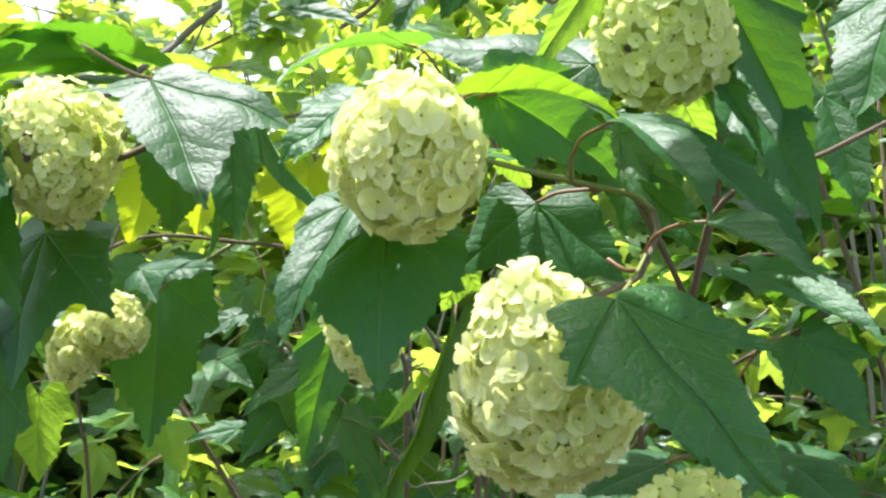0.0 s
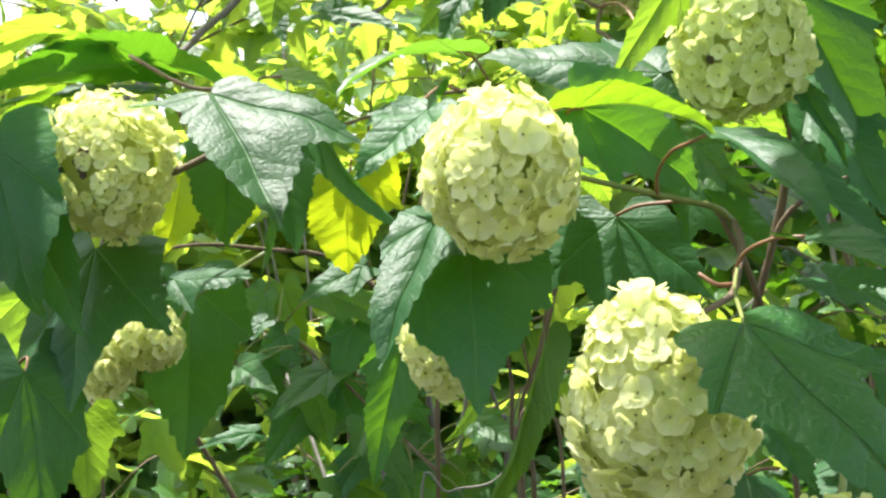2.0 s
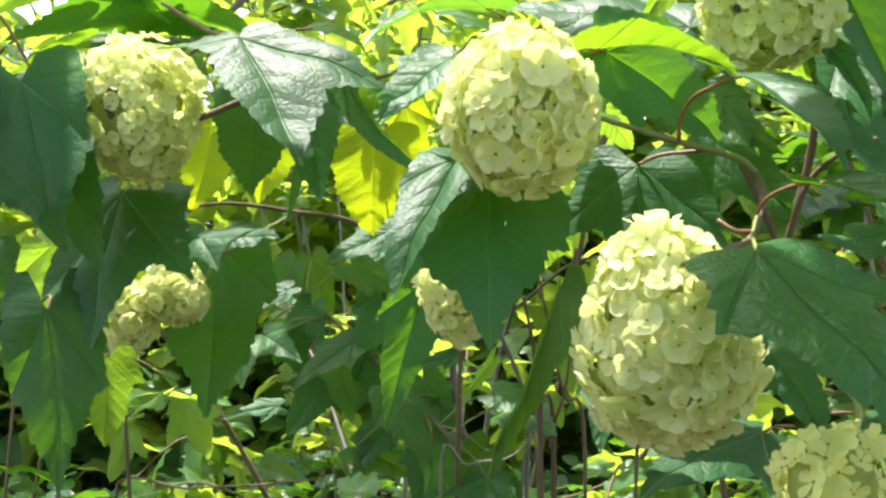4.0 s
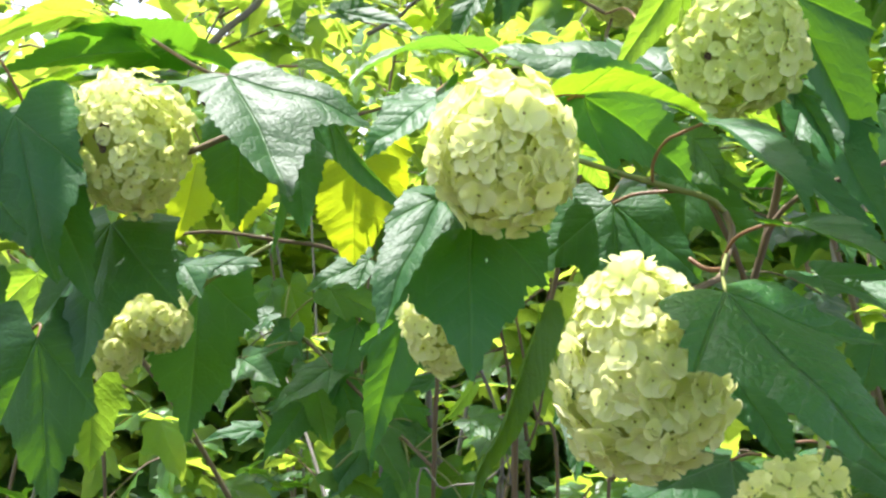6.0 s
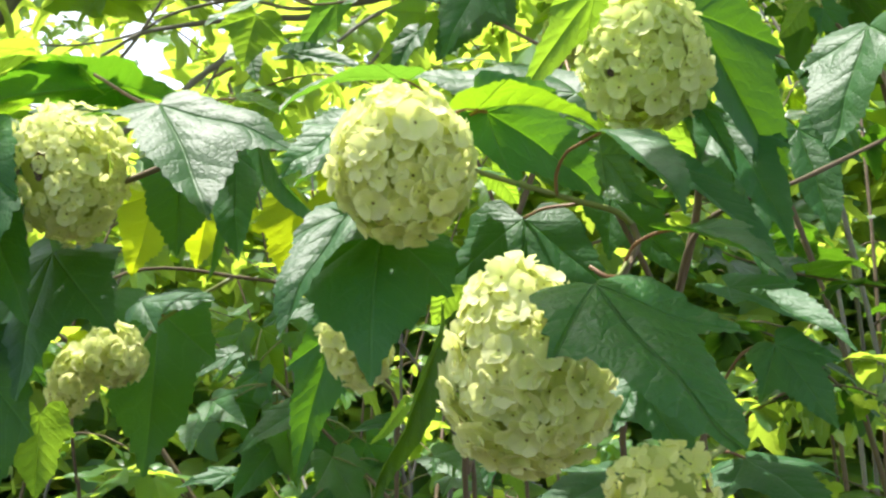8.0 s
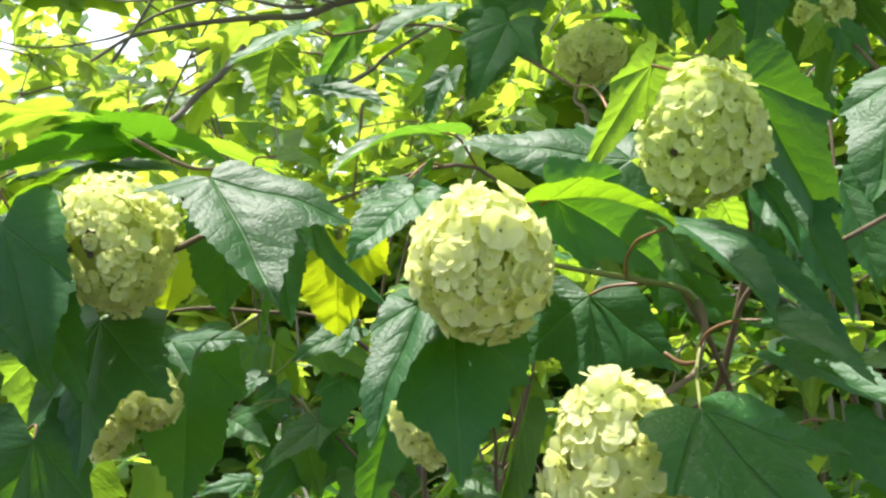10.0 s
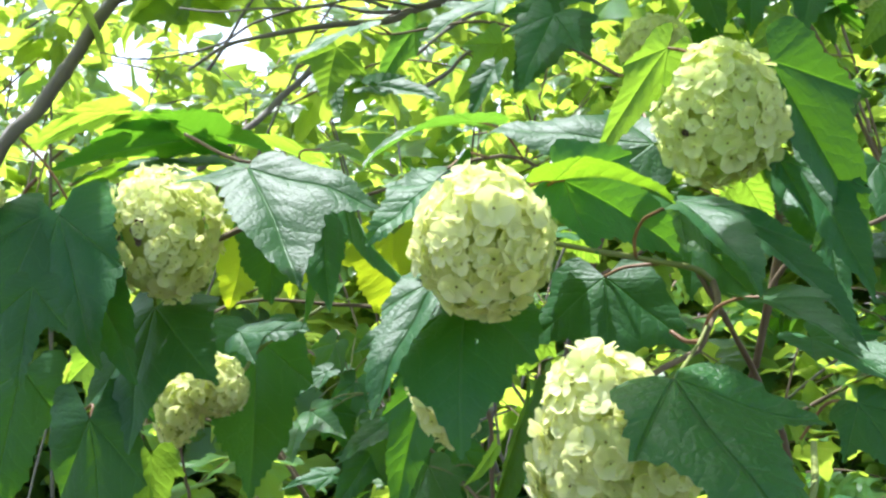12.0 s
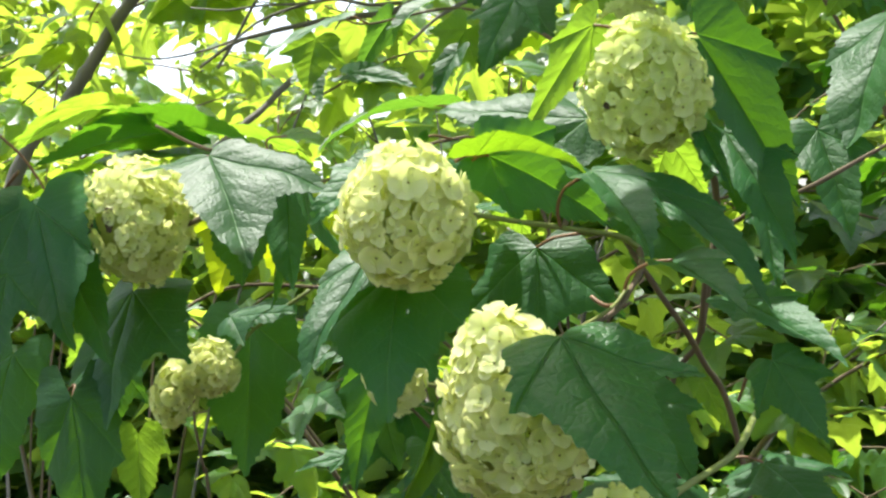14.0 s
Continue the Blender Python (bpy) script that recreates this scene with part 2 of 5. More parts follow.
def leaf_flat(lobing=1.0, count=150, teeth=30, tooth=0.026, rings=9, rng=None, width=1.0, sides=None, heel=0.32, blunt=0.44):
    """A three-lobed toothed leaf of length 1 along y, flat: points, faces, place along and aside of the nearest main vein.
    sides: length and angle of the side lobe towards +x and of the one towards -x; heel: reach round the base; blunt: breadth of the lobes."""
    if sides is None:
        sides = [((0.62 if rng is None else rng.uniform(0.57, 0.68)) * (0.45 + 0.55 * lobing), 50) for _ in range(2)]
    fans = [radians(a) for _, a in sides]
    end = radians(146)
    theta = np.linspace(-end, end, 900)
    mid = 0.88 * np.exp(-np.abs(theta / (0.61 + 0.20 * (1 - lobing))) ** 1.35) + 0.12 * np.exp(-np.abs(theta / 0.07))
    r = mid ** 3
    for s, size, fan in ((1, sides[0][0], fans[0]), (-1, sides[1][0], fans[1])):
        off = np.abs(theta - s * fan)
        r = r + (size * (0.90 * np.exp(-(off / blunt) ** 1.4) + 0.10 * np.exp(-off / 0.06))) ** 3
    base = heel - 0.15 * np.clip((np.abs(theta) - radians(95)) / radians(51), 0, 1) ** 2
    r = (r + base ** 3) ** (1 / 3)
    if rng is not None:  # slightly wavy outline
        r = r * (1 + 0.03 * np.sin(theta * rng.uniform(5, 8) + rng.uniform(0, 6)) + 0.02 * np.sin(theta * rng.uniform(13, 19) + rng.uniform(0, 6)))
    x, y = r * np.sin(theta), r * np.cos(theta)
    arc = np.r_[0, np.cumsum(np.hypot(np.diff(x), np.diff(y)))]
    pick = np.linspace(0, arc[-1], count)
    x, y = np.interp(pick, arc, x), np.interp(pick, arc, y)
    tx, ty = np.gradient(x), np.gradient(y)
    n = np.hypot(tx, ty)
    place = pick / arc[-1] * teeth
    if rng is not None:  # teeth of uneven width and height
        place = place + 0.35 * np.sin(place * 0.9 + rng.uniform(0, 6))
    phase = place % 1.0
    saw = np.where(pick < arc[-1] / 2, phase, 1 - phase) - 0.45
    if rng is not None:
        heights = np.array([rng.uniform(0.45, 1.7) for _ in range(teeth + 2)])
        saw = saw * heights[np.clip(place.astype(int), 0, teeth + 1)]
    edge = np.clip(np.minimum(pick, arc[-1] - pick) / (0.15 * arc[-1]), 0, 1)
    tipward = 1 - 0.75 * np.exp(-((pick / arc[-1] - 0.5) / 0.02) ** 2)
    ex, ey = x - ty / n * saw * tooth * edge * tipward, y + tx / n * saw * tooth * edge * tipward
    spread = width * 0.95
    pts = [(0.0, 0.0)]
    for k in range(rings):
        level = ((k + 1) / rings) ** 0.85
        last = k == rings - 1
        pts += [(a * level * spread, b * level) for a, b in zip(ex if last else x * 0.985, ey if last else y * 0.985)]
    pts = np.array(pts)
    faces = [(0, 1 + k + 1, 1 + k) for k in range(count - 1)]
    for i in range(rings - 1):
        for k in range(count - 1):
            a = 1 + i * count + k
            faces.append((a, a + 1, a + 1 + count, a + count))
    flat = pts[:, 0] / spread
    ang = np.arctan2(flat, pts[:, 1])
    rad = np.hypot(flat, pts[:, 1])
    near = np.where(ang > fans[0] / 2, fans[0], np.where(ang < -fans[1] / 2, -fans[1], 0.0)) if lobing > 0.35 else np.zeros(len(ang))
    return pts, faces, rad * np.cos(ang - near), rad * np.abs(np.sin(ang - near))


def leaf_form(pts, along, aside, fold, bend, curl, wave, seed):
    """Folds, bends and ruffles the flat leaf: returns points with the base at 0 and the tip at (0, 1, 0)."""
    rng = random.Random(seed)
    x, y = pts[:, 0].copy(), pts[:, 1].copy()
    z = np.abs(x) * math.tan(radians(fold))
    z = z - curl * (x * x) * 1.2 - curl * 0.35 * np.clip(-y, 0, 1)
    z = z - 0.022 * np.exp(-aside * 14) * np.clip(along * 4, 0, 1)
    z = z + 0.007 * np.abs(np.sin((along - aside * 0.85) * 7.0 * math.pi)) * np.clip(aside * 12, 0, 1)
    p1, p2, p3 = (rng.uniform(0, 6.3) for _ in range(3))
    edge = np.clip(np.hypot(x, y - 0.3), 0, 0.7)
    z = z + wave * edge * (np.sin(x * 9 + p1 + y * 3) * 0.6 + np.sin(y * 13 + p2 - x * 5) * 0.4) * 0.16
    ang = np.arctan2(x, y)
    z = z + 0.02 * np.sin(ang * 2.2 + p3) * np.hypot(x, y)
    sway = 0.10 * rng.uniform(-1, 1)
    x = x + sway * y * (1 - y)
    b = radians(bend) if abs(bend) > 0.5 else radians(0.5)
    a = b * y
    yy = np.sin(a) / b + z * np.sin(a)
    zz = -(1 - np.cos(a)) / b + z * np.cos(a)
    ty, tz = math.sin(b) / b, -(1 - math.cos(b)) / b
    size = math.hypot(ty, tz)
    c, s = ty / size, tz / size
    return np.stack([x / size, (yy * c + zz * s) / size, (-yy * s + zz * c) / size], axis=1)


def turned(pts, base, tip, face):
    """Lays leaf points from base to tip, with its upper side towards face; relative to base."""
    base, tip = Vector(base), Vector(tip)
    y = tip - base
    size = y.length
    y.normalize()
    z = Vector(face)
    z = (z - y * z.dot(y)).normalized()
    x = y.cross(z)
    m = np.array([x, y, z])
    return pts @ m * size


SEED = [10]


def leaf(parent, base, tip, face=(0, -1, 0.5), width=1.0, lobing=1.0, fold=8, bend=25, curl=0.2, wave=0.5, mat=None, stalk=None, label="", stalk_mat=None, sides=None, heel=0.32, blunt=0.44):
    """One leaf blade with its stalk, from where the stalk meets the blade to the tip."""
    SEED[0] += 1
    rng = random.Random(SEED[0])
    pts, faces, along, aside = leaf_flat(lobing, rng=rng, width=width, teeth=rng.choice((34, 38, 42)), sides=sides, heel=heel, blunt=blunt)
    shape = turned(leaf_form(pts, along, aside, fold, bend, curl, wave, SEED[0]), base, tip, face)
    ob = part("leaf", mesh_of("leaf", shape, faces, along, aside), mat or LEAF, parent, label, Matrix.Translation(base))
    if stalk:
        line = [Vector(q) - Vector(base) for q in stalk] + [Vector((0, 0, 0))]
        if len(line) == 2:
            mid = (line[0] + line[1]) / 2 + Vector((0, 0, 0.1)) * (line[0] - line[1]).length
            line = [line[0], mid, line[1]]
        v, f = tube_data(smooth_line(line), 0.0011, 0.0009, 6)
        part("petiole", mesh_of("petiole", v, f), stalk_mat or RED_STALK, ob, "", Matrix.Translation(base))
    return ob


def floret_mesh(seed, cleft=0.0):
    """One floret of radius 1, facing z: five broad petals that overlap like a pinwheel, cupped, with a small eye. cleft: how far the petals stand apart."""
    rng = random.Random(seed)
    verts, along, faces = [], [], []
    across, levels = 8, (0.10, 0.34, 0.62, 0.86, 1.0)
    turn = rng.uniform(0, 6.28)
    droop = rng.uniform(-0.10, 0.14)
    for petal in range(5):
        size, lift, shift = rng.uniform(0.84, 1.10), rng.uniform(-0.10, 0.16), rng.uniform(-0.09, 0.09)
        half = radians(rng.uniform(41, 49) - 12 * cleft)
        first = len(verts)
        for level in levels:
            for k in range(across + 1):
                u = 2 * k / across - 1
                a = turn + 2 * math.pi * petal / 5 + shift + u * half * (1 - 0.35 * cleft * level)
                r = level * size * (1 - (0.16 + 0.14 * cleft) * abs(u) ** 2.6 * level ** 2 - 0.045 * level ** 4 * math.exp(-(u / 0.18) ** 2) + 0.02 * level * math.sin(7 * u + seed + petal))
                z = 0.05 * level + (0.20 + droop) * level ** 2 + lift * level ** 2 * (1 - 0.5 * u * u)
                z += 0.085 * u * level + 0.030 * level ** 2 * math.sin(5 * u + 2 * petal + seed) - 0.06 * level ** 3 * u * u
                verts.append((r * math.cos(a), r * math.sin(a), z))
                along.append(level)
        for i in range(len(levels) - 1):
            for k in range(across):
                p = first + i * (across + 1) + k
                faces.append((p, p + across + 1, p + across + 2, p + 1))
    petals = len(faces)
    first = len(verts)
    for level, z in ((0.085, 0.03), (0.045, 0.07)):
        for k in range(8):
            a = 2 * math.pi * k / 8
            verts.append((level * math.cos(a), level * math.sin(a), z))
            along.append(0.0)
    for k in range(8):
        faces.append((first + k, first + (k + 1) % 8, first + 8 + (k + 1) % 8, first + 8 + k))
    faces.append(tuple(first + 8 + k for k in range(8)))
    me = mesh_of("floret", verts, faces, along)
    slots = np.zeros(len(me.polygons), dtype=np.int32)
    slots[petals:] = 1
    me.polygons.foreach_set("material_index", slots)
    return me


FLORETS = {}
for kind, mat in (("white", PETAL), ("green", GREEN_PETAL), ("yellow", YELLOW_PETAL), ("withered", LITTER)):
    FLORETS[kind] = [floret_mesh(40 + k, 0.55 if kind == "yellow" else 0.35 if k > 5 else 0.0) for k in range(9)]
    for me in FLORETS[kind]:
        me.materials.append(mat)
        me.materials.append(EYE_DOT)


def flower_head(parent, centre, radii, count, floret, seed, lean=(0, 0), taper=0.0, kind="white", label="", gaps=(), toss=0.22):
    """A snowball of overlapping florets round a small core. taper: narrower towards its top; gaps: directions left bare; toss: how unevenly the florets face."""
    rng = random.Random(seed)
    turn = Euler((radians(lean[0]), radians(lean[1]), 0)).to_matrix().to_4x4()
    m = Matrix.Translation(centre) @ turn
    bumps = [(Vector((rng.gauss(0, 1), rng.gauss(0, 1), rng.gauss(0, 1))).normalized(), rng.uniform(-0.07, 0.07)) for _ in range(9)]

    def surface(d, level=1.0):
        s = level * (1 + sum(b * max(0.0, d.dot(v)) ** 3 for v, b in bumps))
        w = 1 - taper * (0.5 + 0.5 * d.z)
        return Vector((d.x * radii[0] * s * w, d.y * radii[1] * s * w, d.z * radii[2] * s))

    verts, faces = [], []
    rows, cols = 14, 20
    for i in range(rows + 1):
        for k in range(cols):
            a, e = 2 * math.pi * k / cols, math.pi * i / rows
            d = Vector((math.sin(e) * math.cos(a), math.sin(e) * math.sin(a), math.cos(e)))
            verts.append(tuple(surface(d, 0.70 + rng.uniform(-0.03, 0.03))))
    for i in range(rows):
        for k in range(cols):
            a, b = i * cols + k, i * cols + (k + 1) % cols
            faces.append((a, a + cols, b + cols, b))
    head = part("flower_head", mesh_of("flower_head", verts, faces), INNER, parent, label, m)
    golden = math.pi * (3 - math.sqrt(5))
    behind = []  # florets on the far side, joined
    for k in range(count):
        z = 1 - 2 * (k + 0.5) / count
        a = golden * k + rng.uniform(-0.12, 0.12)
        z = max(-0.995, min(0.995, z + rng.uniform(-0.03, 0.03)))
        d = Vector((math.sqrt(1 - z * z) * math.cos(a), math.sqrt(1 - z * z) * math.sin(a), z))
        bare = [g for g in gaps if d.dot(Vector(g[:3]).normalized()) > g[3] and (g[3] > 0.99 or rng.random() < 0.5)]
        if bare and bare[0][3] > 0.99:
            continue
        n = Vector((d.x / radii[0], d.y / radii[1], d.z / radii[2])).normalized()
        n = (n + Vector((rng.gauss(0, toss), rng.gauss(0, toss), rng.gauss(0, toss) - 0.04))).normalized()
        size = floret * rng.choice((0.66, 0.80, 0.92, 1.0, 1.0, 1.1, 1.25))
        local = Matrix.Translation(surface(d, rng.uniform(0.70, 0.80) if bare else rng.uniform(0.80, 1.0))) @ n.to_track_quat("Z", "Y").to_matrix().to_4x4() @ Matrix.Rotation(rng.uniform(0, 6.28), 4, "Z") @ Matrix.Diagonal((size, size * rng.uniform(0.88, 1.0), size, 1))
        dry = bool(bare) or any(d.dot(Vector(g[:3]).normalized()) > g[3] - 0.02 and rng.random() < (0.12 if g[3] > 0.99 else 0.35) for g in gaps)
        if d.y > 0.35 and count > 200:
            behind.append((rng.choice(FLORETS[kind]), local))
            continue
        part("floret", rng.choice(FLORETS["withered" if dry else kind]), None, head, "withered brown floret" if dry else "", m @ local @ Matrix.Scale((0.5 if bare else 0.33) if dry else 1.0, 4))
    if behind:
        V, F, A, S, total = [], [], [], [], 0
        for me, local in behind:
            co, al, slot = (np.zeros(n, dtype=t) for n, t in ((len(me.vertices) * 3, np.float32), (len(me.vertices), np.float32), (len(me.polygons), np.int32)))
            me.vertices.foreach_get("co", co)
            me.attributes["along"].data.foreach_get("value", al)
            me.polygons.foreach_get("material_index", slot)
            turn3 = np.array(local.to_3x3())
            V.append(co.reshape(-1, 3) @ turn3.T + np.array(local.translation))
            F += [tuple(i + total for i in p.vertices) for p in me.polygons]
            A.append(al)
            S.append(slot)
            total += len(me.vertices)
        back = mesh_of("floret_mass", np.concatenate(V), F, np.concatenate(A))
        for mat in FLORETS[kind][0].materials:
            back.materials.append(mat)
        back.polygons.foreach_set("material_index", np.concatenate(S))
        part("floret_mass", back, None, head, "", m)["kind"] = "stuff"
    return head


# ---- loose foliage of the shrubs and trees behind ----
def low_leaf(seed, count=22, rings=2, lobing=0.9):
    rng = random.Random(seed)
    pts, faces, along, aside = leaf_flat(lobing, count=count, teeth=9, tooth=0.05, rings=rings, rng=rng)
    return leaf_form(pts, along, aside, rng.uniform(4, 16), rng.uniform(10, 45), 0.25, 0.8, seed), faces, along, aside


LOW = [low_leaf(200 + k, 26, 3) for k in range(6)]
TINY = [low_leaf(300 + k, 9, 1) for k in range(4)]
LOW_MESH = {}
for mat in (FAR_LEAF, SHADE_TINT_LEAF):
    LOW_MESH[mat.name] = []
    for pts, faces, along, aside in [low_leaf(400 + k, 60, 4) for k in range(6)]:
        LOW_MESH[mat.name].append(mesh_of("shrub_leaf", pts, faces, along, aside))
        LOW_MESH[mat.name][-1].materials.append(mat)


def frame_of(rng, pitch=(-70, 10), tilt=0.5):
    """A turn for a leaf: hangs outward and down, upper side mostly up."""
    a = rng.uniform(0, 2 * math.pi)
    p = radians(rng.uniform(*pitch))
    y = Vector((math.cos(a) * math.cos(p), math.sin(a) * math.cos(p), math.sin(p)))
    z = Vector((rng.gauss(0, tilt), rng.gauss(0, tilt), 1.0))
    z = (z - y * z.dot(y)).normalized()
    return np.array([y.cross(z), y, z])


def scatter(name, spots, kit, mat, parent, label="", seed=1, smooth=True):
    """Many leaves, too many to count, as one mesh. spots: place, turn, size."""
    rng = random.Random(seed)
    V, F, A, B, total = [], [], [], [], 0
    for at, turn, size in spots:
        pts, faces, along, aside = rng.choice(kit)
        V.append(pts @ turn * size + np.array(at))
        F += [tuple(i + total for i in f) for f in faces]
        A.append(along)
        B.append(aside)
        total += len(pts)
    ob = part(name, mesh_of(name, np.concatenate(V), F, np.concatenate(A), np.concatenate(B), smooth), mat, parent, label)
    ob["kind"] = "stuff"
    return ob




def shrub(at, height, spread, stems, seed, label, leaf_size=0.098, gap=0.06, clear=1.0, thick=0.008, keep=None, twigs=7, lower=0.25, mat=FAR_LEAF):
    """A many-stemmed shrub: bare stems from the ground that arch outward, side twigs with leaves in pairs."""
    rng = random.Random(seed)
    top = thing("viburnum_shrub", at, label, "shrub", "shrubs behind the flowers")
    spots, tv, tf = [], [], []
    for s in range(stems):
        a = 2 * math.pi * (s + rng.uniform(-0.3, 0.3)) / stems
        out = spread * rng.uniform(0.55, 1.1)
        h = height * rng.uniform(0.75, 1.08)
        foot = Vector(at) + Vector((math.cos(a), math.sin(a), 0)) * rng.uniform(0.04, 0.14)
        p1 = foot + Vector((math.cos(a) * out * 0.22, math.sin(a) * out * 0.22, h * 0.45))
        p2 = foot + Vector((math.cos(a) * out * 0.6, math.sin(a) * out * 0.6, h * 0.82))
        p3 = foot + Vector((math.cos(a) * out, math.sin(a) * out, h))
        if min(p.y for p in (p1, p2, p3)) < clear:
            for p in (p1, p2, p3):
                p.y = max(p.y, clear + 0.05)
        line = smooth_line([foot - Vector((0, 0, 0.03)), p1, p2, p3], 8)
        v, f = tube_data(line, thick * rng.uniform(0.8, 1.3), thick * 0.3, 7, 0.08, rng)
        part("stem", mesh_of("stem", v, f), BARK if s % 3 else GREY_BARK, top)
        for k in range(twigs):
            i = int(len(line) * (lower + (0.97 - lower) * (k + rng.random()) / twigs))
            start = line[min(i, len(line) - 1)]
            b = a + rng.uniform(-1.6, 1.6)
            size = rng.uniform(0.22, 0.52)
            mid = start + np.array((math.cos(b) * size * 0.5, math.sin(b) * size * 0.5, size * rng.uniform(0.05, 0.35)))
            end = start + np.array((math.cos(b) * size, math.sin(b) * size, size * rng.uniform(-0.15, 0.45)))
            if end[1] < clear or mid[1] < clear:
                continue
            twig = smooth_line([start, mid, end], 5)
            v, f = tube_data(twig, 0.0032, 0.0012, 5)
            tf += [tuple(q + len(tv) for q in g) for g in f]
            tv += v
            long = np.r_[0, np.cumsum(np.linalg.norm(np.diff(twig, axis=0), axis=1))]
            d = 0.04
            while d < long[-1] + 0.01:
                p = np.array([np.interp(d, long, twig[:, j]) for j in range(3)])
                for side in (0, 1):
                    turn = frame_of(rng)
                    q = p + turn[1] * 0.018
                    if q[1] > clear and (keep is None or keep(q)):
                        spots.append((q, turn, leaf_size * rng.uniform(0.6, 1.2)))
                d += gap * rng.uniform(0.8, 1.4)
    if tv:
        tw = part("twig_growth", mesh_of("twig_growth", tv, tf), BARK, top)
        tw["kind"] = "stuff"
    spots.sort(key=lambda q: q[0][1])
    near = [q for q in spots if q[0][1] < 1.5 and 0.9 < q[0][2] < 2.1][:45]
    for q in near:
        m = Matrix.Translation(q[0]) @ Matrix(q[1].T.tolist()).to_4x4() @ Matrix.Diagonal((q[2], q[2], q[2], 1))
        part("leaf", rng.choice(LOW_MESH[mat.name]), None, top, "", m)
    used = {id(q) for q in near}
    scatter("leaves", [q for q in spots if id(q) not in used], LOW, mat, top, "toothed green leaves", seed)
    return top


def tree(at, height, crown, count, seed, label, leaf_size=0.17, trunk_r=0.09):
    """A tree: tapered trunk, limbs and a crown of many leaves gathered in clumps, with gaps."""
    rng = random.Random(seed)
    top = thing("tree", at, label, "tree", "trees beyond the shrubs")
    base = Vector(at)
    bole = [base - Vector((0, 0, 0.05)), base + Vector((0.05, 0, height * 0.4)), base + Vector((-0.06, 0.05, height * 0.8))]
    v, f = tube_data(smooth_line(bole), trunk_r, trunk_r * 0.35, 10, 0.05, rng)
    part("trunk", mesh_of("trunk", v, f), GREY_BARK, top)
    spots = []
    for k in range(46):
        a, e = rng.uniform(0, 6.28), rng.uniform(-0.5, 1.2)
        r = rng.uniform(0.45, 1.0)
        c = base + Vector((math.cos(a) * math.cos(e) * crown[0] * r, math.sin(a) * math.cos(e) * crown[1] * r, height * 0.62 + math.sin(e) * crown[2] * r))
        start = bole[1].lerp(bole[2], rng.uniform(0.0, 1.0))
        if k < 14:
            v, f = tube_data(smooth_line([start, start.lerp(c, 0.5) + Vector((0, 0, 0.15)), c]), trunk_r * 0.32, 0.008, 6, 0.05, rng)
            part("limb", mesh_of("limb", v, f), GREY_BARK, top)
        for _ in range(count // 46):
            p = c + Vector((rng.gauss(0, 0.34), rng.gauss(0, 0.34), rng.gauss(0, 0.24)))
            spots.append((np.array(p), frame_of(rng, tilt=0.7), leaf_size * rng.uniform(0.6, 1.25)))
    scatter("crown", spots, TINY, FAR_LEAF, top, "loose leafy crown", seed)
    return top


# ---- the ground ----
def ground_mesh():
    bm = bmesh.new()
    ticks = [-400, -120, -40, -14] + [-8 + 0.5 * k for k in range(33)] + [14, 40, 120, 400]
    grid = []
    for y in ticks:
        row = []
        for x in ticks:
            near = max(0.0, 1 - math.hypot(x, y - 2) / 12)
            z = near * 0.10 * noise.noise(Vector((x * 0.7, y * 0.7, 3.1))) + near * 0.03 * noise.noise(Vector((x * 3, y * 3, 1.7)))
            row.append(bm.verts.new((x, y + 2, z - 0.02)))
        grid.append(row)
    for i in range(len(ticks) - 1):
        for k in range(len(ticks) - 1):
            bm.faces.new((grid[i][k], grid[i][k + 1], grid[i + 1][k + 1], grid[i + 1][k]))
    me = bpy.data.meshes.new("ground")
    bm.to_mesh(me)
    bm.free()
    return me


tagged(part("ground", ground_mesh(), SOIL), "bare brown soil in dappled sun under the shrubs", "ground", "", "structure")

def open_sky(q):
    """Clumps of leaves are missing where the sky breaks through, high on the left."""
    if noise.noise(Vector(q) * 9.0) > -0.42:
        return True
    rag = 0.05 * noise.noise(Vector(q) * 2.3)
    return not (q[0] + 0.02 < -(0.27 + rag) * q[1] and q[2] - 1.42 > (0.12 + rag) * q[1])


# ---- trees and shrubs behind ----
def undergrowth(name, count, xs, ys, zs, seed, label, kit, size, mat=FAR_LEAF):
    rng = random.Random(seed)
    spots = []
    while len(spots) < count:
        x, y = rng.uniform(*xs), rng.uniform(*ys)
        u, v = (2 * x - xs[0] - xs[1]) / (xs[1] - xs[0]), (2 * y - ys[0] - ys[1]) / (ys[1] - ys[0])
        rim = 1 - u ** 4 - v ** 4 + 0.7 * noise.noise(Vector((x * 0.9, y * 0.9, seed + 5.5)))
        if rim < rng.uniform(0.0, 0.35):  # ragged outline
            continue
        top = zs[1] * (0.75 + 0.35 * noise.noise(Vector((x * 1.3, y * 1.3, seed)))) * (1.0 if x > 0.5 else max(0.80, 1 - 0.12 * (0.5 - x))) * min(1.0, 0.55 + rim)
        if zs[1] < 2:  # lower towards the path beyond
            top *= 1 - 0.16 * max(0.0, y - 1.6)
        z = rng.uniform(zs[0], max(zs[0] + 0.1, top))
        if y > 5 and -3.4 < x < -0.3 and z > 1.7 and rng.random() < 0.6:
            continue
        spots.append((np.array((x, y, z)), frame_of(rng, (-60, 25), 0.6), size * rng.uniform(0.6, 1.3)))
    ob = scatter(name, spots, kit, mat, None, label, seed)
    return tagged(ob, label, "foliage", "", "stuff")


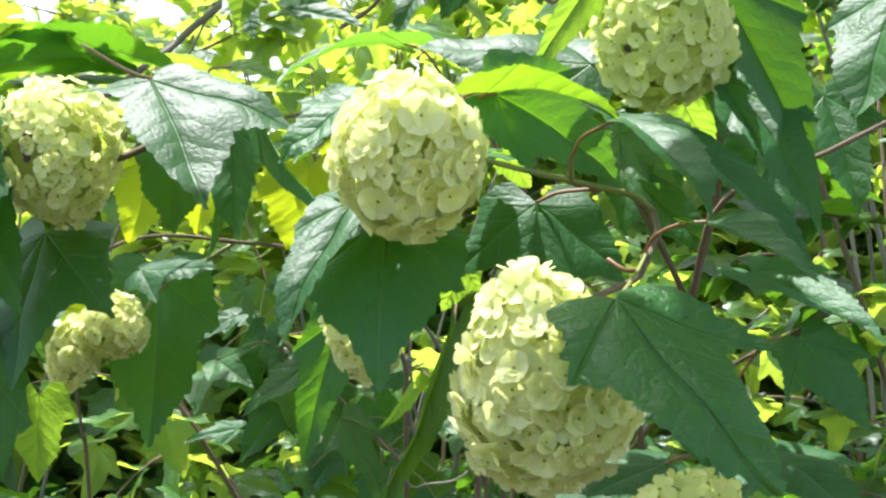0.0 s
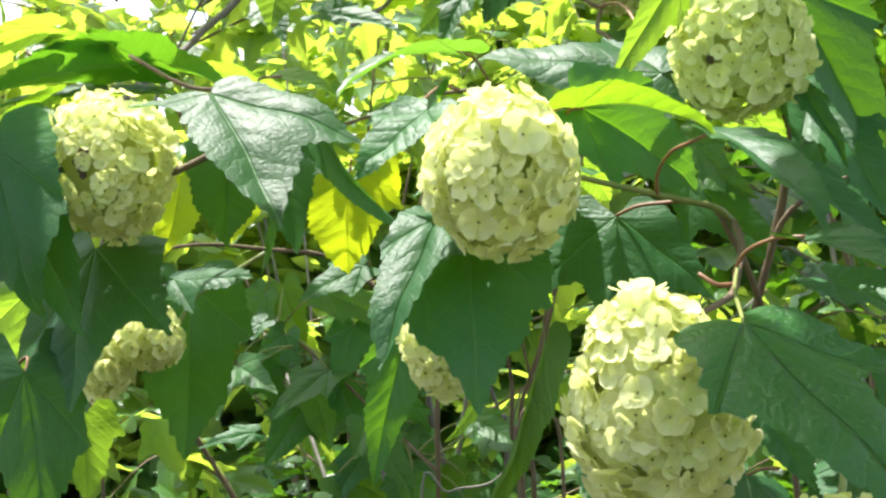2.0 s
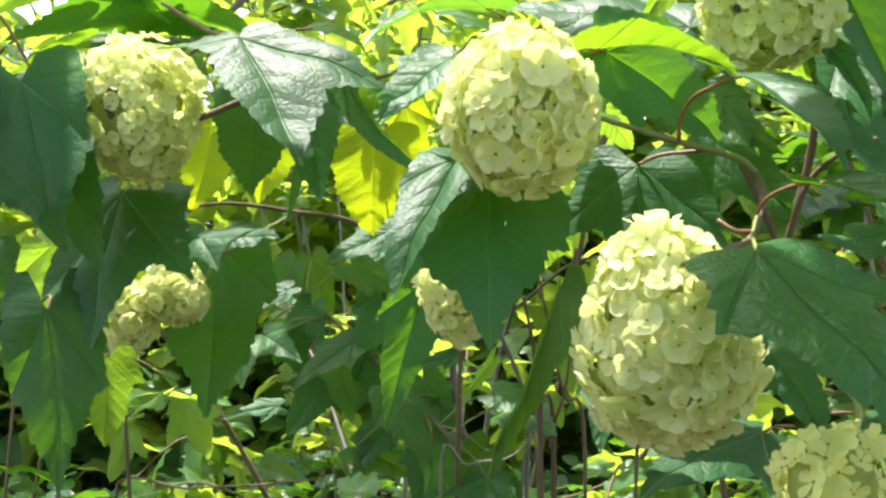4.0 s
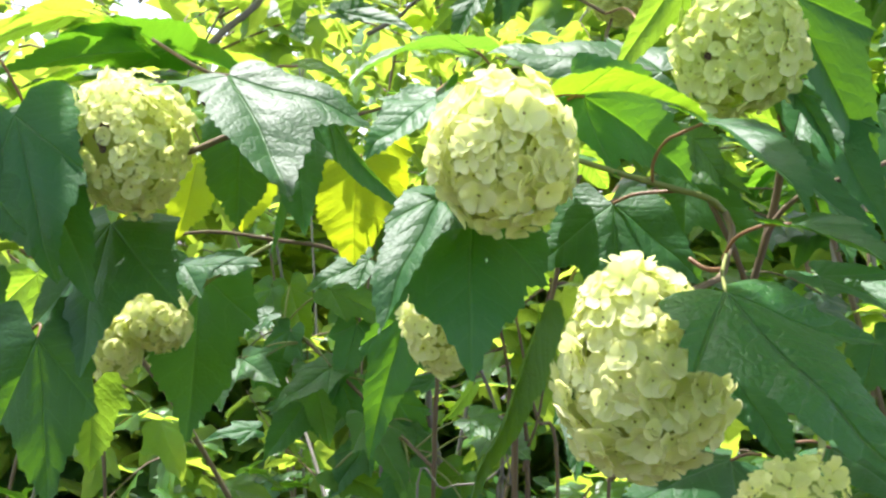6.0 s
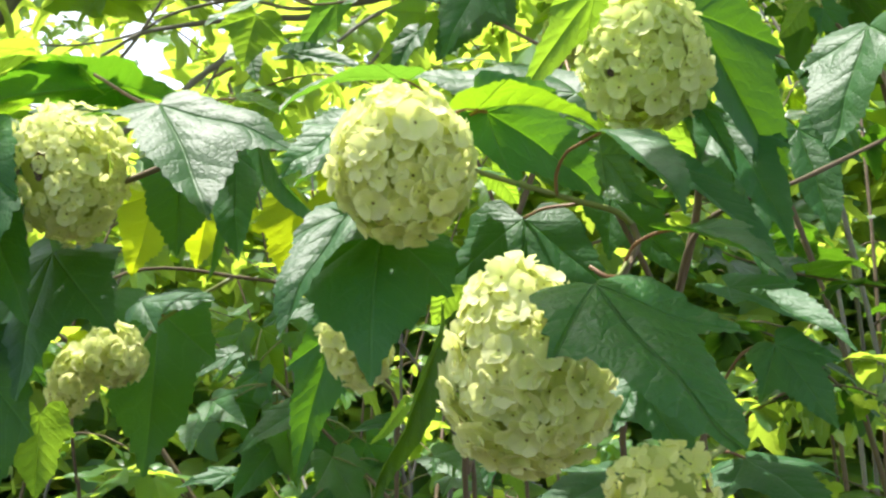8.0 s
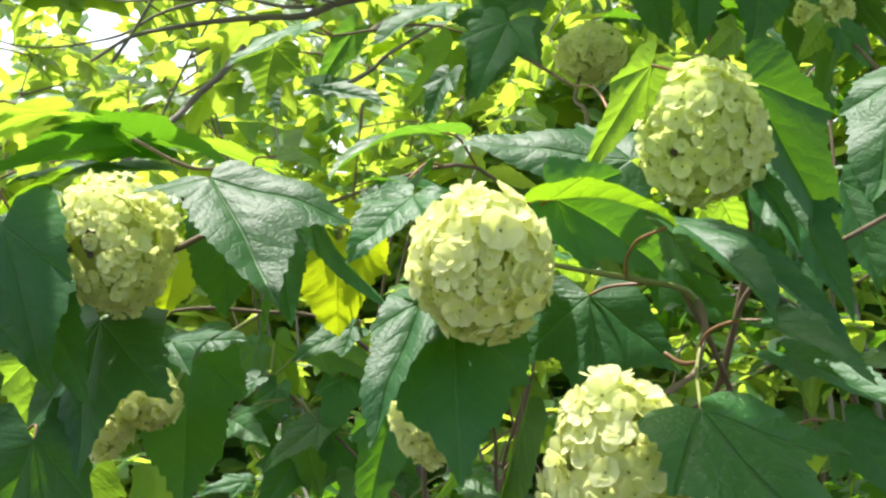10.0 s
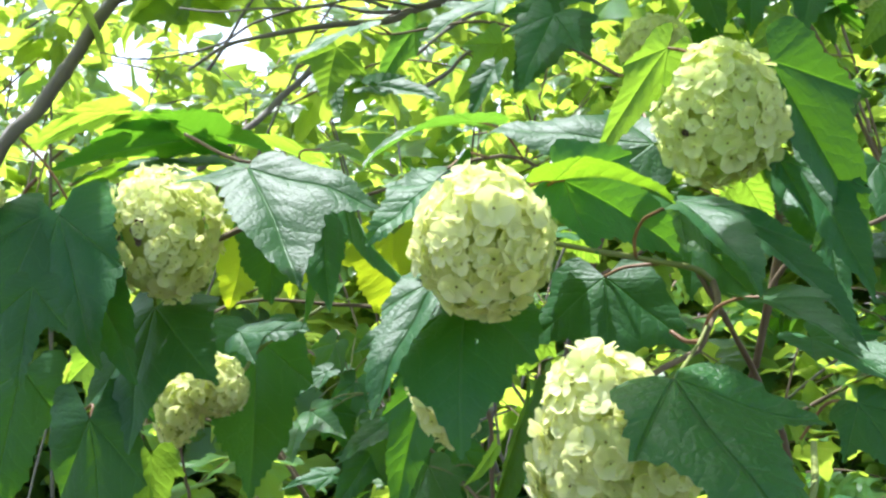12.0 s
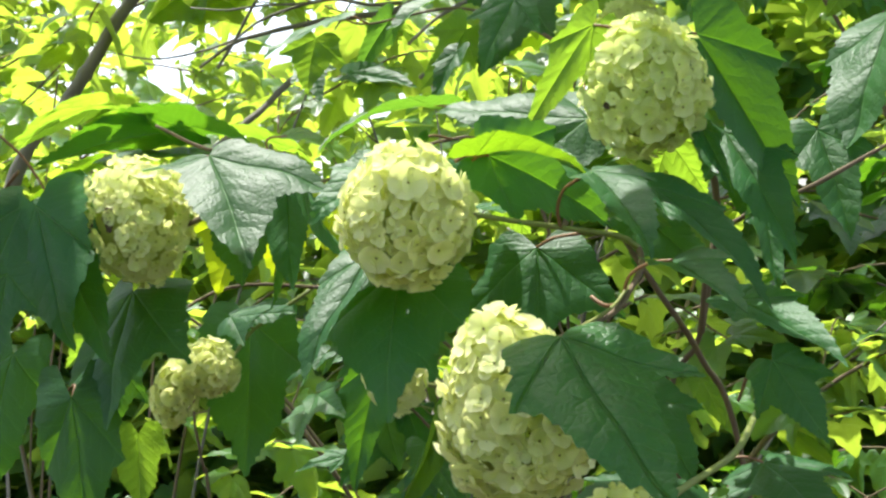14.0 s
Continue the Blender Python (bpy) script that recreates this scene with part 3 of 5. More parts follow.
undergrowth("undergrowth", 5600, (-2.6, 2.6), (1.1, 4.0), (0.0, 1.36), 31, "low leaves tinted dark as shade, covering the soil between the stems", LOW, 0.084, SHADE_TINT_LEAF)
undergrowth("hedge_foliage", 17000, (-6.5, 6.5), (5.0, 7.2), (0.0, 3.8), 32, "dense green foliage closing the view beyond the shrubs", TINY, 0.24)
# Bushes behind the camera, added to cut the sky's reflection on the leaves.
undergrowth("clearing_foliage", 5500, (-4.5, 4.5), (-3.6, -1.9), (0.0, 3.0), 33, "unseen leafy bushes added behind the camera to block sky reflection", TINY, 0.24)
tree((-6.2, 8.2, 0), 5.2, (2.2, 1.8, 1.9), 4200, 71, "sunlit broadleaf tree with a loose yellow-green crown")
tree((0.6, 8.8, 0), 5.0, (2.2, 1.8, 2.0), 4200, 72, "broadleaf tree with a dense green crown")
tree((4.2, 8.0, 0), 5.4, (2.2, 1.8, 2.0), 4200, 73, "broadleaf tree with a shaded green crown")
shrub((-1.15, 2.35, 0), 2.3, 0.95, 7, 21, "many-stemmed shrub, its yellow-green leaves lit from behind", clear=1.5, lower=0.5, keep=open_sky, thick=0.005)
shrub((-0.15, 2.45, 0), 1.6, 1.0, 8, 22, "many-stemmed shrub with half-shaded leaves and bare brown stems", mat=FAR_LEAF, twigs=8, lower=0.25, clear=1.35)
# the darkened leaf colour stands in for shade on this shrub
shrub((0.95, 2.0, 0), 2.3, 0.9, 8, 23, "many-stemmed shrub with dense leaves, shade tinted into their green", mat=SHADE_TINT_LEAF)
shrub((-2.2, 3.7, 0), 2.7, 1.2, 9, 24, "tall shrub with yellow-green leaves, sunlit from behind", thick=0.005, gap=0.09, leaf_size=0.11, lower=0.5, keep=open_sky)
shrub((-0.5, 4.0, 0), 2.6, 1.2, 9, 25, "tall shrub with yellow-green leaves, sunlit from behind", thick=0.005, gap=0.09, leaf_size=0.11, lower=0.5)
shrub((1.3, 3.8, 0), 2.8, 1.2, 9, 26, "tall shrub with green leaves in half shade")
shrub((2.7, 3.2, 0), 2.5, 1.0, 8, 27, "tall shrub with green leaves in half shade")

# a pale path beyond the shrubs
verts, faces = [], []
for i in range(41):
    x = -8 + 0.4 * i
    for k in range(4):
        verts.append((x, 4.1 + 0.3 * k + 0.10 * noise.noise(Vector((x * 0.8, k * 0.4, 9.0))), 0.03 + 0.10 * max(0.0, 1 - math.hypot(x, 0.5) / 12)))
faces = [(4 * i + k, 4 * i + k + 4, 4 * i + k + 5, 4 * i + k + 1) for i in range(40) for k in range(3)]
tagged(part("path", mesh_of("path", verts, faces), PALE_GRAVEL), "pale dry gravel path in sunlight", "path", "", "structure")

# fallen leaves on the soil
dice = random.Random(61)
fallen = []
for _ in range(3500):
    x, y = dice.gauss(0, 2.6), dice.gauss(1.8, 2.4)
    fallen.append((np.array((x, y, 0.035 + 0.10 * max(0.0, 1 - math.hypot(x, y - 2) / 12) * noise.noise(Vector((x * 0.7, (y - 2) * 0.7, 3.1))))), frame_of(dice, (-12, 12), 0.25), dice.uniform(0.05, 0.11)))
tagged(scatter("leaf_litter", fallen, TINY, LITTER, None, "", 62), "dry brown leaves scattered on the soil", "leaf litter", "", "stuff")

# ---- the flowering shrub: shoots with snowball heads ----
SNOW = "flowering shoots of the snowball shrub"


def shoot(at, label, name="flowering_shoot", group=SNOW, category="flowering shoot"):
    return thing(name, at, label, category, group)


# main stems of the shrub that carries the shoots
main = thing("snowball_shrub", (0.30, 1.0, 0), "old brown stems of a snowball shrub rising from the soil", "shrub")
tube("stem", [(0.30, 1.05, -0.03), (0.26, 0.92, 0.55), (0.22, 0.82, 0.95), (0.1812, 0.7450, 1.2736), (0.1566, 0.7000, 1.3486), (0.1320, 0.6550, 1.3951), (0.1192, 0.6450, 1.4171), (0.1131, 0.6450, 1.4286)], 0.0026, 0.0015, BARK, main)
tube("stem", [(0.36, 1.10, -0.03), (0.30, 0.98, 0.6), (0.1424, 0.8500, 1.2274), (0.1578, 0.7500, 1.3610), (0.1730, 0.7200, 1.4269), (0.2360, 0.7200, 1.4576), (0.3068, 0.7400, 1.4930)], 0.0028, 0.0013, BARK, main)
tube("stem", [(0.16, 1.12, -0.03), (0.06, 1.05, 0.7), (0.0190, 0.9500, 1.1998), (0.0271, 0.9200, 1.2873), (0.0469, 0.9000, 1.4149), (-0.0012, 0.8800, 1.5137), (-0.1271, 0.8000, 1.4812)], 0.0028, 0.0013, BARK, main)
tube("stem", [(0.10, 1.20, -0.03), (-0.05, 1.20, 0.7), (-0.0551, 1.1200, 1.1763), (-0.0608, 1.1000, 1.2933), (-0.1316, 1.0500, 1.3778), (-0.1913, 1.0000, 1.3956), (-0.2730, 0.9500, 1.3965), (-0.3376, 0.8500, 1.3317)], 0.0028, 0.0013, BARK, main)

tube("stem", [(0.0286, 1.2500, -0.03), (0.0329, 1.2000, 0.6), (0.0371, 1.1500, 1.1607), (0.0231, 1.1200, 1.2289), (0.0405, 1.0600, 1.3053), (0.0462, 1.0000, 1.3690)], 0.0028, 0.0014, BARK, main)
tube("stem", [(-0.0039, 1.3000, -0.03), (0.0042, 1.2500, 0.6), (0.0123, 1.2000, 1.1503), (0.0038, 1.1600, 1.2285), (-0.0257, 1.1000, 1.3001), (-0.0602, 1.0500, 1.3543)], 0.0028, 0.0014, GREY_BARK, main)
tube("stem", [(0.0360, 1.2000, -0.03), (0.0290, 1.1500, 0.6), (0.0220, 1.1000, 1.1695), (0.0148, 1.0800, 1.2179), (0.0137, 1.0500, 1.2740), (0.0030, 1.0000, 1.3279)], 0.0028, 0.0014, BARK, main)
tube("stem", [(-0.0922, 1.5000, -0.03), (-0.0784, 1.4500, 0.6), (-0.0645, 1.4000, 1.1097), (-0.0713, 1.3800, 1.1975), (-0.0745, 1.3500, 1.2807), (-0.0700, 1.3000, 1.3613)], 0.0028, 0.0014, GREY_BARK, main)
tube("stem", [(0.0884, 1.4000, -0.03), (0.0826, 1.3500, 0.6), (0.0769, 1.3000, 1.1342), (0.0517, 1.2800, 1.2025), (0.0364, 1.2500, 1.2612), (0.0177, 1.2000, 1.3419)], 0.0028, 0.0014, BARK, main)
tube("stem", [(-0.1694, 1.6000, -0.03), (-0.1542, 1.5500, 0.6), (-0.1389, 1.5000, 1.0879), (-0.1437, 1.4500, 1.1574), (-0.1063, 1.4000, 1.2211), (-0.0568, 1.3500, 1.2483)], 0.0028, 0.0014, GREY_BARK, main)
tube("stem", [(-0.4267, 1.4500, -0.03), (-0.4401, 1.4000, 0.6), (-0.4535, 1.3500, 1.1033), (-0.4526, 1.3300, 1.1629), (-0.4486, 1.3000, 1.2318), (-0.4317, 1.2800, 1.2980)], 0.0028, 0.0014, BARK, main)
tube("stem", [(-0.0200, 1.4200, -0.03), (-0.0289, 1.3600, 0.55), (-0.0377, 1.3000, 1.0791), (-0.0554, 1.2800, 1.1518), (-0.0683, 1.2500, 1.2177), (-0.0640, 1.2200, 1.2692)], 0.0045, 0.0027, GREY_BARK, main)
tube("stem", [(0.0600, 1.2700, -0.03), (0.0497, 1.2100, 0.55), (0.0395, 1.1500, 1.1197), (0.0327, 1.1400, 1.1768), (0.0444, 1.1200, 1.2294), (0.0489, 1.1000, 1.2747)], 0.002, 0.0012, BARK, main)
tube("stem", [(0.0400, 1.3200, -0.03), (0.0237, 1.2600, 0.55), (0.0074, 1.2000, 1.1060), (0.0211, 1.2000, 1.1468), (0.0153, 1.1800, 1.1964), (0.0264, 1.1500, 1.2516)], 0.0016, 0.00096, GREY_BARK, main)
tube("stem", [(0.1000, 1.0700, -0.03), (0.0978, 1.0100, 0.55), (0.0955, 0.9500, 1.1726), (0.0949, 0.9400, 1.2154), (0.0933, 0.9500, 1.2403)], 0.0018, 0.00108, BARK, main)
tube("stem", [(0.0000, 1.2200, -0.03), (-0.0351, 1.1600, 0.55), (-0.0702, 1.1000, 1.1295), (-0.0443, 1.1000, 1.1620), (-0.0051, 1.1000, 1.1710), (0.0231, 1.1000, 1.2007)], 0.0014, 0.00084, GREY_BARK, main)
tube("stem", [(-0.3000, 1.8200, -0.03), (-0.4438, 1.7600, 0.55), (-0.5877, 1.7000, 0.9612), (-0.4668, 1.6600, 0.9928), (-0.3678, 1.6200, 1.0102), (-0.2693, 1.6000, 1.0271)], 0.0022, 0.00132, BARK, main)

# head in the middle
sa = shoot((0.1186, 0.6450, 1.4259), "shoot with a round greenish-white snowball head, red stalks and lobed leaves")
flower_head(sa, (-0.0037, 0.5740, 1.4469), (0.0380, 0.039, 0.0390), 215, 0.0089, 1, (0, 4), 0.05, toss=0.16, label="round greenish-white snowball flower head")
tube("twig", [(0.1219, 0.6450, 1.4218), (0.1112, 0.6400, 1.4295), (0.0924, 0.6320, 1.4337), (0.0735, 0.6200, 1.4375), (0.0549, 0.6050, 1.4412), (0.0294, 0.5850, 1.4468)], 0.002, 0.0015, STALK, sa, "green flower stalk")
leaf(sa, (0.0343, 0.5970, 1.4800), (0.0997, 0.5700, 1.4666), (0.06, 0.12, 1.00), 0.7, 0.45, 24, 50, 0.25, 0.35, BACKLIT, [(0.0202, 0.6050, 1.4781)], "yellow-green arching leaf lit from behind")
leaf(sa, (0.0389, 0.6120, 1.4809), (0.1086, 0.6450, 1.4369), (-0.25, -0.85, 0.50), 0.95, 0.6, 10, 20, 0.1, 0.6, LEAF, [(0.0295, 0.6060, 1.4779)], "")
leaf(sa, (0.0993, 0.5850, 1.4664), (0.1351, 0.5000, 1.4211), (0.25, -0.35, 0.95), 0.62, 0.5, 16, 30, 0.25, 0.4, LEAF, [(0.0778, 0.6220, 1.4366), (0.0772, 0.6150, 1.4474), (0.0817, 0.6050, 1.4573), (0.0892, 0.5950, 1.4617)], "")
leaf(sa, (-0.0179, 0.6220, 1.4178), (-0.0148, 0.5500, 1.3384), (0.12, -0.73, 0.67), 1.0, 0.4, -5, 24, 0.35, 0.5, LEAF, None, "dark green lobed leaf hanging below the head", sides=((0.55, 43), (0.47, 49)), blunt=0.6, heel=0.4)
leaf(sa, (-0.0360, 0.6150, 1.4252), (-0.0623, 0.5450, 1.3555), (-0.40, -0.68, 0.62), 0.62, 0.5, 16, 30, 0.3, 0.6, LEAF, None, "")
leaf(sa, (0.0417, 0.6400, 1.4521), (0.0576, 0.6500, 1.4330), (0.20, -1.00, -0.40), 1.0, 0.3, 5, 20, 0.1, 0.4, YOUNG, None, "")
leaf(sa, (0.1054, 0.6600, 1.4645), (0.1314, 0.6800, 1.4336), (0.30, -1.00, 0.40), 0.9, 0.7, 5, 20, 0.1, 0.4, MID, None, "")

# unseen leaf added behind the head to keep sun off the leaf below
leaf(sa, (0.0320, 0.6420, 1.4520), (-0.0500, 0.6180, 1.4400), (0, -0.1, 1), 0.9, 0.5, 6, 20, 0.2, 0.4, LEAF)
leaf(sa, (0.0748, 0.7000, 1.4736), (0.1394, 0.6700, 1.4348), (-0.10, -0.90, 0.30), 0.8, 0.6, 8, 18, 0.2, 0.5, BACKLIT, [(0.0894, 0.6600, 1.4474)], "")
leaf(sa, (0.1197, 0.7600, 1.4483), (0.1730, 0.7400, 1.3950), (0.05, -1.00, 0.10), 0.9, 0.7, 6, 18, 0.2, 0.5, LEAF, None, "")
leaf(sa, (0.1869, 0.7400, 1.4894), (0.2015, 0.7200, 1.4207), (0.10, -1.00, 0.15), 0.9, 0.7, 6, 18, 0.2, 0.6, LEAF, None, "")
# large egg-shaped head below it
sc = shoot((0.1133, 0.6000, 1.4003), "shoot with a large egg-shaped creamy snowball head")
flower_head(sc, (0.0606, 0.5150, 1.3463), (0.0450, 0.042, 0.0500), 370, 0.0075, 2, (0, -10), 0.34, label="large egg-shaped creamy snowball flower head")
tube("twig", [(0.1219, 0.6450, 1.4218), (0.1232, 0.6300, 1.4109), (0.1155, 0.6050, 1.3975), (0.1072, 0.5800, 1.3879), (0.0885, 0.5550, 1.3815), (0.0637, 0.5300, 1.3700)], 0.0021, 0.0016, BARK, sc, "brown twig")
tube("twig", [(0.1139, 0.6000, 1.3913), (0.1032, 0.5950, 1.3914), (0.0949, 0.6000, 1.3966)], 0.0014, 0.0011, RED_STALK, sc, "short orange-brown twig")
leaf(sc, (0.0889, 0.4740, 1.3846), (0.1382, 0.3920, 1.3215), (0.07, -0.58, 0.81), 1.0, 1, -5, 18, 0.25, 0.6, PUCKERED, [(0.1155, 0.6050, 1.4005), (0.1064, 0.5700, 1.3907)], "large dark green lobed leaf with puckered veins", sides=((0.39, 47), (0.60, 56)), stalk_mat=STALK, heel=0.26, blunt=0.58)
leaf(sc, (0.0601, 0.6500, 1.4256), (0.0588, 0.6200, 1.3610), (-0.06, -0.86, 0.42), 1.1, 0.6, -6, 20, 0.3, 0.4, LEAF, [(0.0927, 0.6340, 1.4330), (0.0718, 0.6450, 1.4308)], "dark glossy lobed leaf", blunt=0.62, heel=0.42, sides=((0.80, 50), (0.86, 48)))
leaf(sc, (0.1407, 0.5750, 1.4156), (0.1736, 0.5000, 1.3901), (0.15, -0.55, 0.90), 0.7, 0.6, 16, 26, 0.2, 0.4, LEAF, [(0.1128, 0.6030, 1.3967), (0.1176, 0.5950, 1.4078), (0.1286, 0.5850, 1.4142)], "")
leaf(sc, (0.1317, 0.6200, 1.4568), (0.1943, 0.5600, 1.3913), (0.35, -0.50, 0.85), 0.5, 0.5, 14, 22, 0.2, 0.4, LEAF, None, "")
leaf(sc, (0.0184, 0.6000, 1.3608), (-0.0237, 0.5650, 1.2694), (0.75, -0.50, 0.30), 0.33, 0.3, 34, 26, 0.2, 0.9, BACKLIT, None, "narrow folded leaf hanging down")
leaf(sc, (0.0180, 0.7000, 1.3892), (0.0049, 0.7000, 1.3614), (0.10, -1.00, -0.40), 1.3, 0.7, 6, 10, 0.1, 0.5, YOUNG, None, "")
leaf(sc, (0.0425, 0.6600, 1.3136), (0.0414, 0.6200, 1.2748), (-0.10, -1.00, 0.30), 0.6, 0.5, 8, 15, 0.2, 0.5, LEAF, None, "")

# head on the left-hand twig
sl = shoot((-0.1494, 0.8000, 1.4794), "shoot with a gappy creamy snowball head on a reddish twig")
flower_head(sl, (-0.2485, 0.7470, 1.4585), (0.0365, 0.036, 0.0470), 280, 0.0069, 3, (0, -15), -0.26, label="creamy egg-shaped snowball head with a brown gap", gaps=[(-0.22, -0.95, 0.12, 0.94)])
tube("twig", [(-0.1271, 0.8000, 1.4812), (-0.1515, 0.7900, 1.4776), (-0.1789, 0.7700, 1.4704), (-0.2058, 0.7520, 1.4559), (-0.2263, 0.7470, 1.4495)], 0.0026, 0.0021, BARK, sl, "greyish-brown twig")
leaf(sl, (-0.1751, 0.7150, 1.5007), (-0.1200, 0.6350, 1.4221), (0.13, -0.61, 0.78), 1.0, 0.8, 2, 24, 0.15, 0.5, LEAF, [(-0.1467, 0.7850, 1.4787), (-0.1772, 0.7600, 1.4812), (-0.1943, 0.7350, 1.4848), (-0.1923, 0.7150, 1.4946)], "lobed leaf with a pale sheen", stalk_mat=BARK, blunt=0.58, heel=0.22, sides=((0.42, 100), (0.84, 46)))
leaf(sl, (-0.1838, 0.8000, 1.4783), (-0.1816, 0.7850, 1.4040), (0.10, -0.85, 0.40), 1.15, 0.15, 5, 15, 0.2, 0.4, LEAF, None, "broad leaf in half shade")
leaf(sl, (-0.1398, 0.7800, 1.4760), (-0.1293, 0.7500, 1.4018), (-0.10, -0.85, 0.50), 0.85, 0.5, 8, 15, 0.2, 0.5, LEAF, None, "")
leaf(sl, (-0.1157, 0.7400, 1.4841), (-0.0539, 0.6600, 1.4189), (-0.75, 0.50, 0.50), 0.34, 0.4, 18, 20, 0.2, 0.3, LEAF, None, "")
leaf(sl, (-0.0435, 0.6800, 1.4880), (-0.0819, 0.6400, 1.4501), (-0.10, -0.56, 0.80), 1.0, 0.7, 4, 14, 0.2, 0.9, LEAF, None, "leaf with a white sheen along its veins")
leaf(sl, (-0.1504, 0.8000, 1.4531), (-0.1572, 0.7800, 1.3842), (0.92, -0.33, 0.20), 0.4, 0.4, 20, 15, 0.2, 0.4, LEAF, None, "")
leaf(sl, (-0.1456, 0.8000, 1.5199), (-0.1045, 0.8000, 1.5017), (0.10, -0.40, 1.00), 0.9, 0.4, 10, 60, 0.2, 0.4, YOUNG, [(-0.1455, 0.7900, 1.4770), (-0.1623, 0.8000, 1.5153)], "")
tube("twig", [(-0.1515, 0.7900, 1.4776), (-0.1618, 0.7850, 1.4783), (-0.1654, 0.7850, 1.4889), (-0.1635, 0.7900, 1.4977)], 0.0013, 0.001, RED_STALK, sl, "")

# yellow leaves behind them
sy = shoot((-0.1105, 1.0500, 1.3733), "leafy shoot with bright yellow-green leaves lit from behind", "leafy_shoot", "leafy shoots of the snowball shrub", "leafy shoot")
tube("twig", [(-0.1113, 1.0600, 1.3680), (-0.1121, 1.0000, 1.4232), (-0.1108, 0.9500, 1.4684)], 0.002, 0.0014, STALK, sy)
leaf(sy, (-0.1174, 0.9400, 1.4570), (-0.1176, 0.9350, 1.3771), (0.10, -1.00, -0.35), 1.45, 0.3, 6, 12, 0.1, 0.4, SUN_TINT, [(-0.1168, 0.9600, 1.4692), (-0.1225, 1.0000, 1.4578)], "bright yellow-green leaf lit from behind", sides=((0.46, 52), (0.44, 50)))
leaf(sy, (-0.1001, 0.9800, 1.4863), (-0.0808, 0.9800, 1.4272), (0.20, -1.00, -0.40), 0.9, 0.6, 6, 15, 0.1, 0.4, SUN_TINT, None, "")
leaf(sy, (-0.2570, 0.9700, 1.4658), (-0.2683, 0.9500, 1.3958), (0.00, -1.00, -0.40), 1.3, 0.6, 6, 20, 0.1, 0.5, SUN_TINT, None, "")
leaf(sy, (-0.2058, 0.9800, 1.4841), (-0.2190, 0.9700, 1.3979), (0.00, -1.00, -0.40), 1.25, 1, 6, 20, 0.1, 0.5, SUN_TINT, None, "")
leaf(sy, (-0.3129, 0.9500, 1.4286), (-0.3136, 0.9500, 1.4095), (0.00, -1.00, -0.40), 1.2, 1, 6, 20, 0.1, 0.5, SUN_TINT, None, "")

# head above, to the right of the middle
sr = shoot((0.1358, 0.7000, 1.4107), "shoot with a round greenish snowball head between bright drooping leaves")
flower_head(sr, (0.1300, 0.6620, 1.5195), (0.0380, 0.038, 0.0425), 245, 0.0078, 4, (0, 6), 0.05, "green", "round pale green snowball head with a small brown flaw", gaps=[(-0.42, -0.80, -0.36, 0.9965)])
tube("twig", [(0.1578, 0.7500, 1.3610), (0.1719, 0.7300, 1.4418), (0.1623, 0.7000, 1.4912), (0.1393, 0.6700, 1.5134)], 0.0028, 0.002, BARK, sr)
leaf(sr, (0.1002, 0.6650, 1.5611), (0.0554, 0.6450, 1.4918), (0.30, -0.90, -0.20), 0.52, 0.5, 3, 8, 0.05, 0.25, YOUNG, [(0.1221, 0.6600, 1.5496)], "bright yellow-green leaf lit from behind")
leaf(sr, (0.1628, 0.6850, 1.5537), (0.2184, 0.6900, 1.4418), (0.50, -0.80, -0.30), 0.74, 0.5, 22, 10, 0.3, 0.4, LEAF, [(0.1349, 0.6700, 1.5423), (0.1517, 0.6900, 1.5562)], "drooping leaf folded along its pale midrib")
leaf(sr, (0.1621, 0.6600, 1.4925), (0.1777, 0.6300, 1.4513), (-0.30, -0.60, 0.74), 0.42, 0.5, 26, 40, 0.4, 0.9, LEAF, None, "curled leaf with a silvery sheen")
leaf(sr, (0.1425, 0.7000, 1.4899), (0.1650, 0.7100, 1.4527), (0.00, -1.00, -0.40), 1.1, 0.5, 6, 15, 0.1, 0.4, YOUNG, None, "")
leaf(sr, (0.1779, 0.7000, 1.4909), (0.2121, 0.6400, 1.4123), (0.10, -0.80, 0.60), 0.7, 0.8, 12, 22, 0.2, 0.5, LEAF, None, "")
leaf(sr, (0.2022, 0.7200, 1.4521), (0.2045, 0.6900, 1.3913), (0.25, -0.90, 0.30), 0.6, 0.6, 16, 14, 0.2, 0.7, LEAF, None, "")
leaf(sr, (0.2416, 0.7600, 1.4936), (0.2543, 0.7200, 1.4226), (0.10, -0.90, 0.40), 0.9, 0.8, 10, 20, 0.2, 0.5, LEAF, None, "")
leaf(sr, (0.2970, 0.7900, 1.5708), (0.2541, 0.7400, 1.4754), (-0.54, -0.48, 0.68), 0.95, 0.5, 6, 20, 0.2, 0.7, LEAF, None, "leaf with a silvery sheen")

# small paired head, lower on the left
ss = shoot((-0.2597, 1.0000, 1.3458), "shoot with a small lumpy creamy snowball head against dark leaves")
flower_head(ss, (-0.2827, 0.9550, 1.3270), (0.0250, 0.025, 0.0260), 78, 0.0088, 5, (0, 5), 0.0, toss=0.12, label="small creamy snowball flower head")
flower_head(ss, (-0.3179, 0.9550, 1.3033), (0.0185, 0.020, 0.0310), 50, 0.0084, 6, (0, 10), -0.2, toss=0.12, label="small lobe of creamy florets")
tube("twig", [(-0.1913, 1.0000, 1.3956), (-0.2502, 0.9900, 1.3587), (-0.2639, 0.9700, 1.3367), (-0.2817, 0.9570, 1.3245)], 0.0020, 0.0015, STALK, ss)
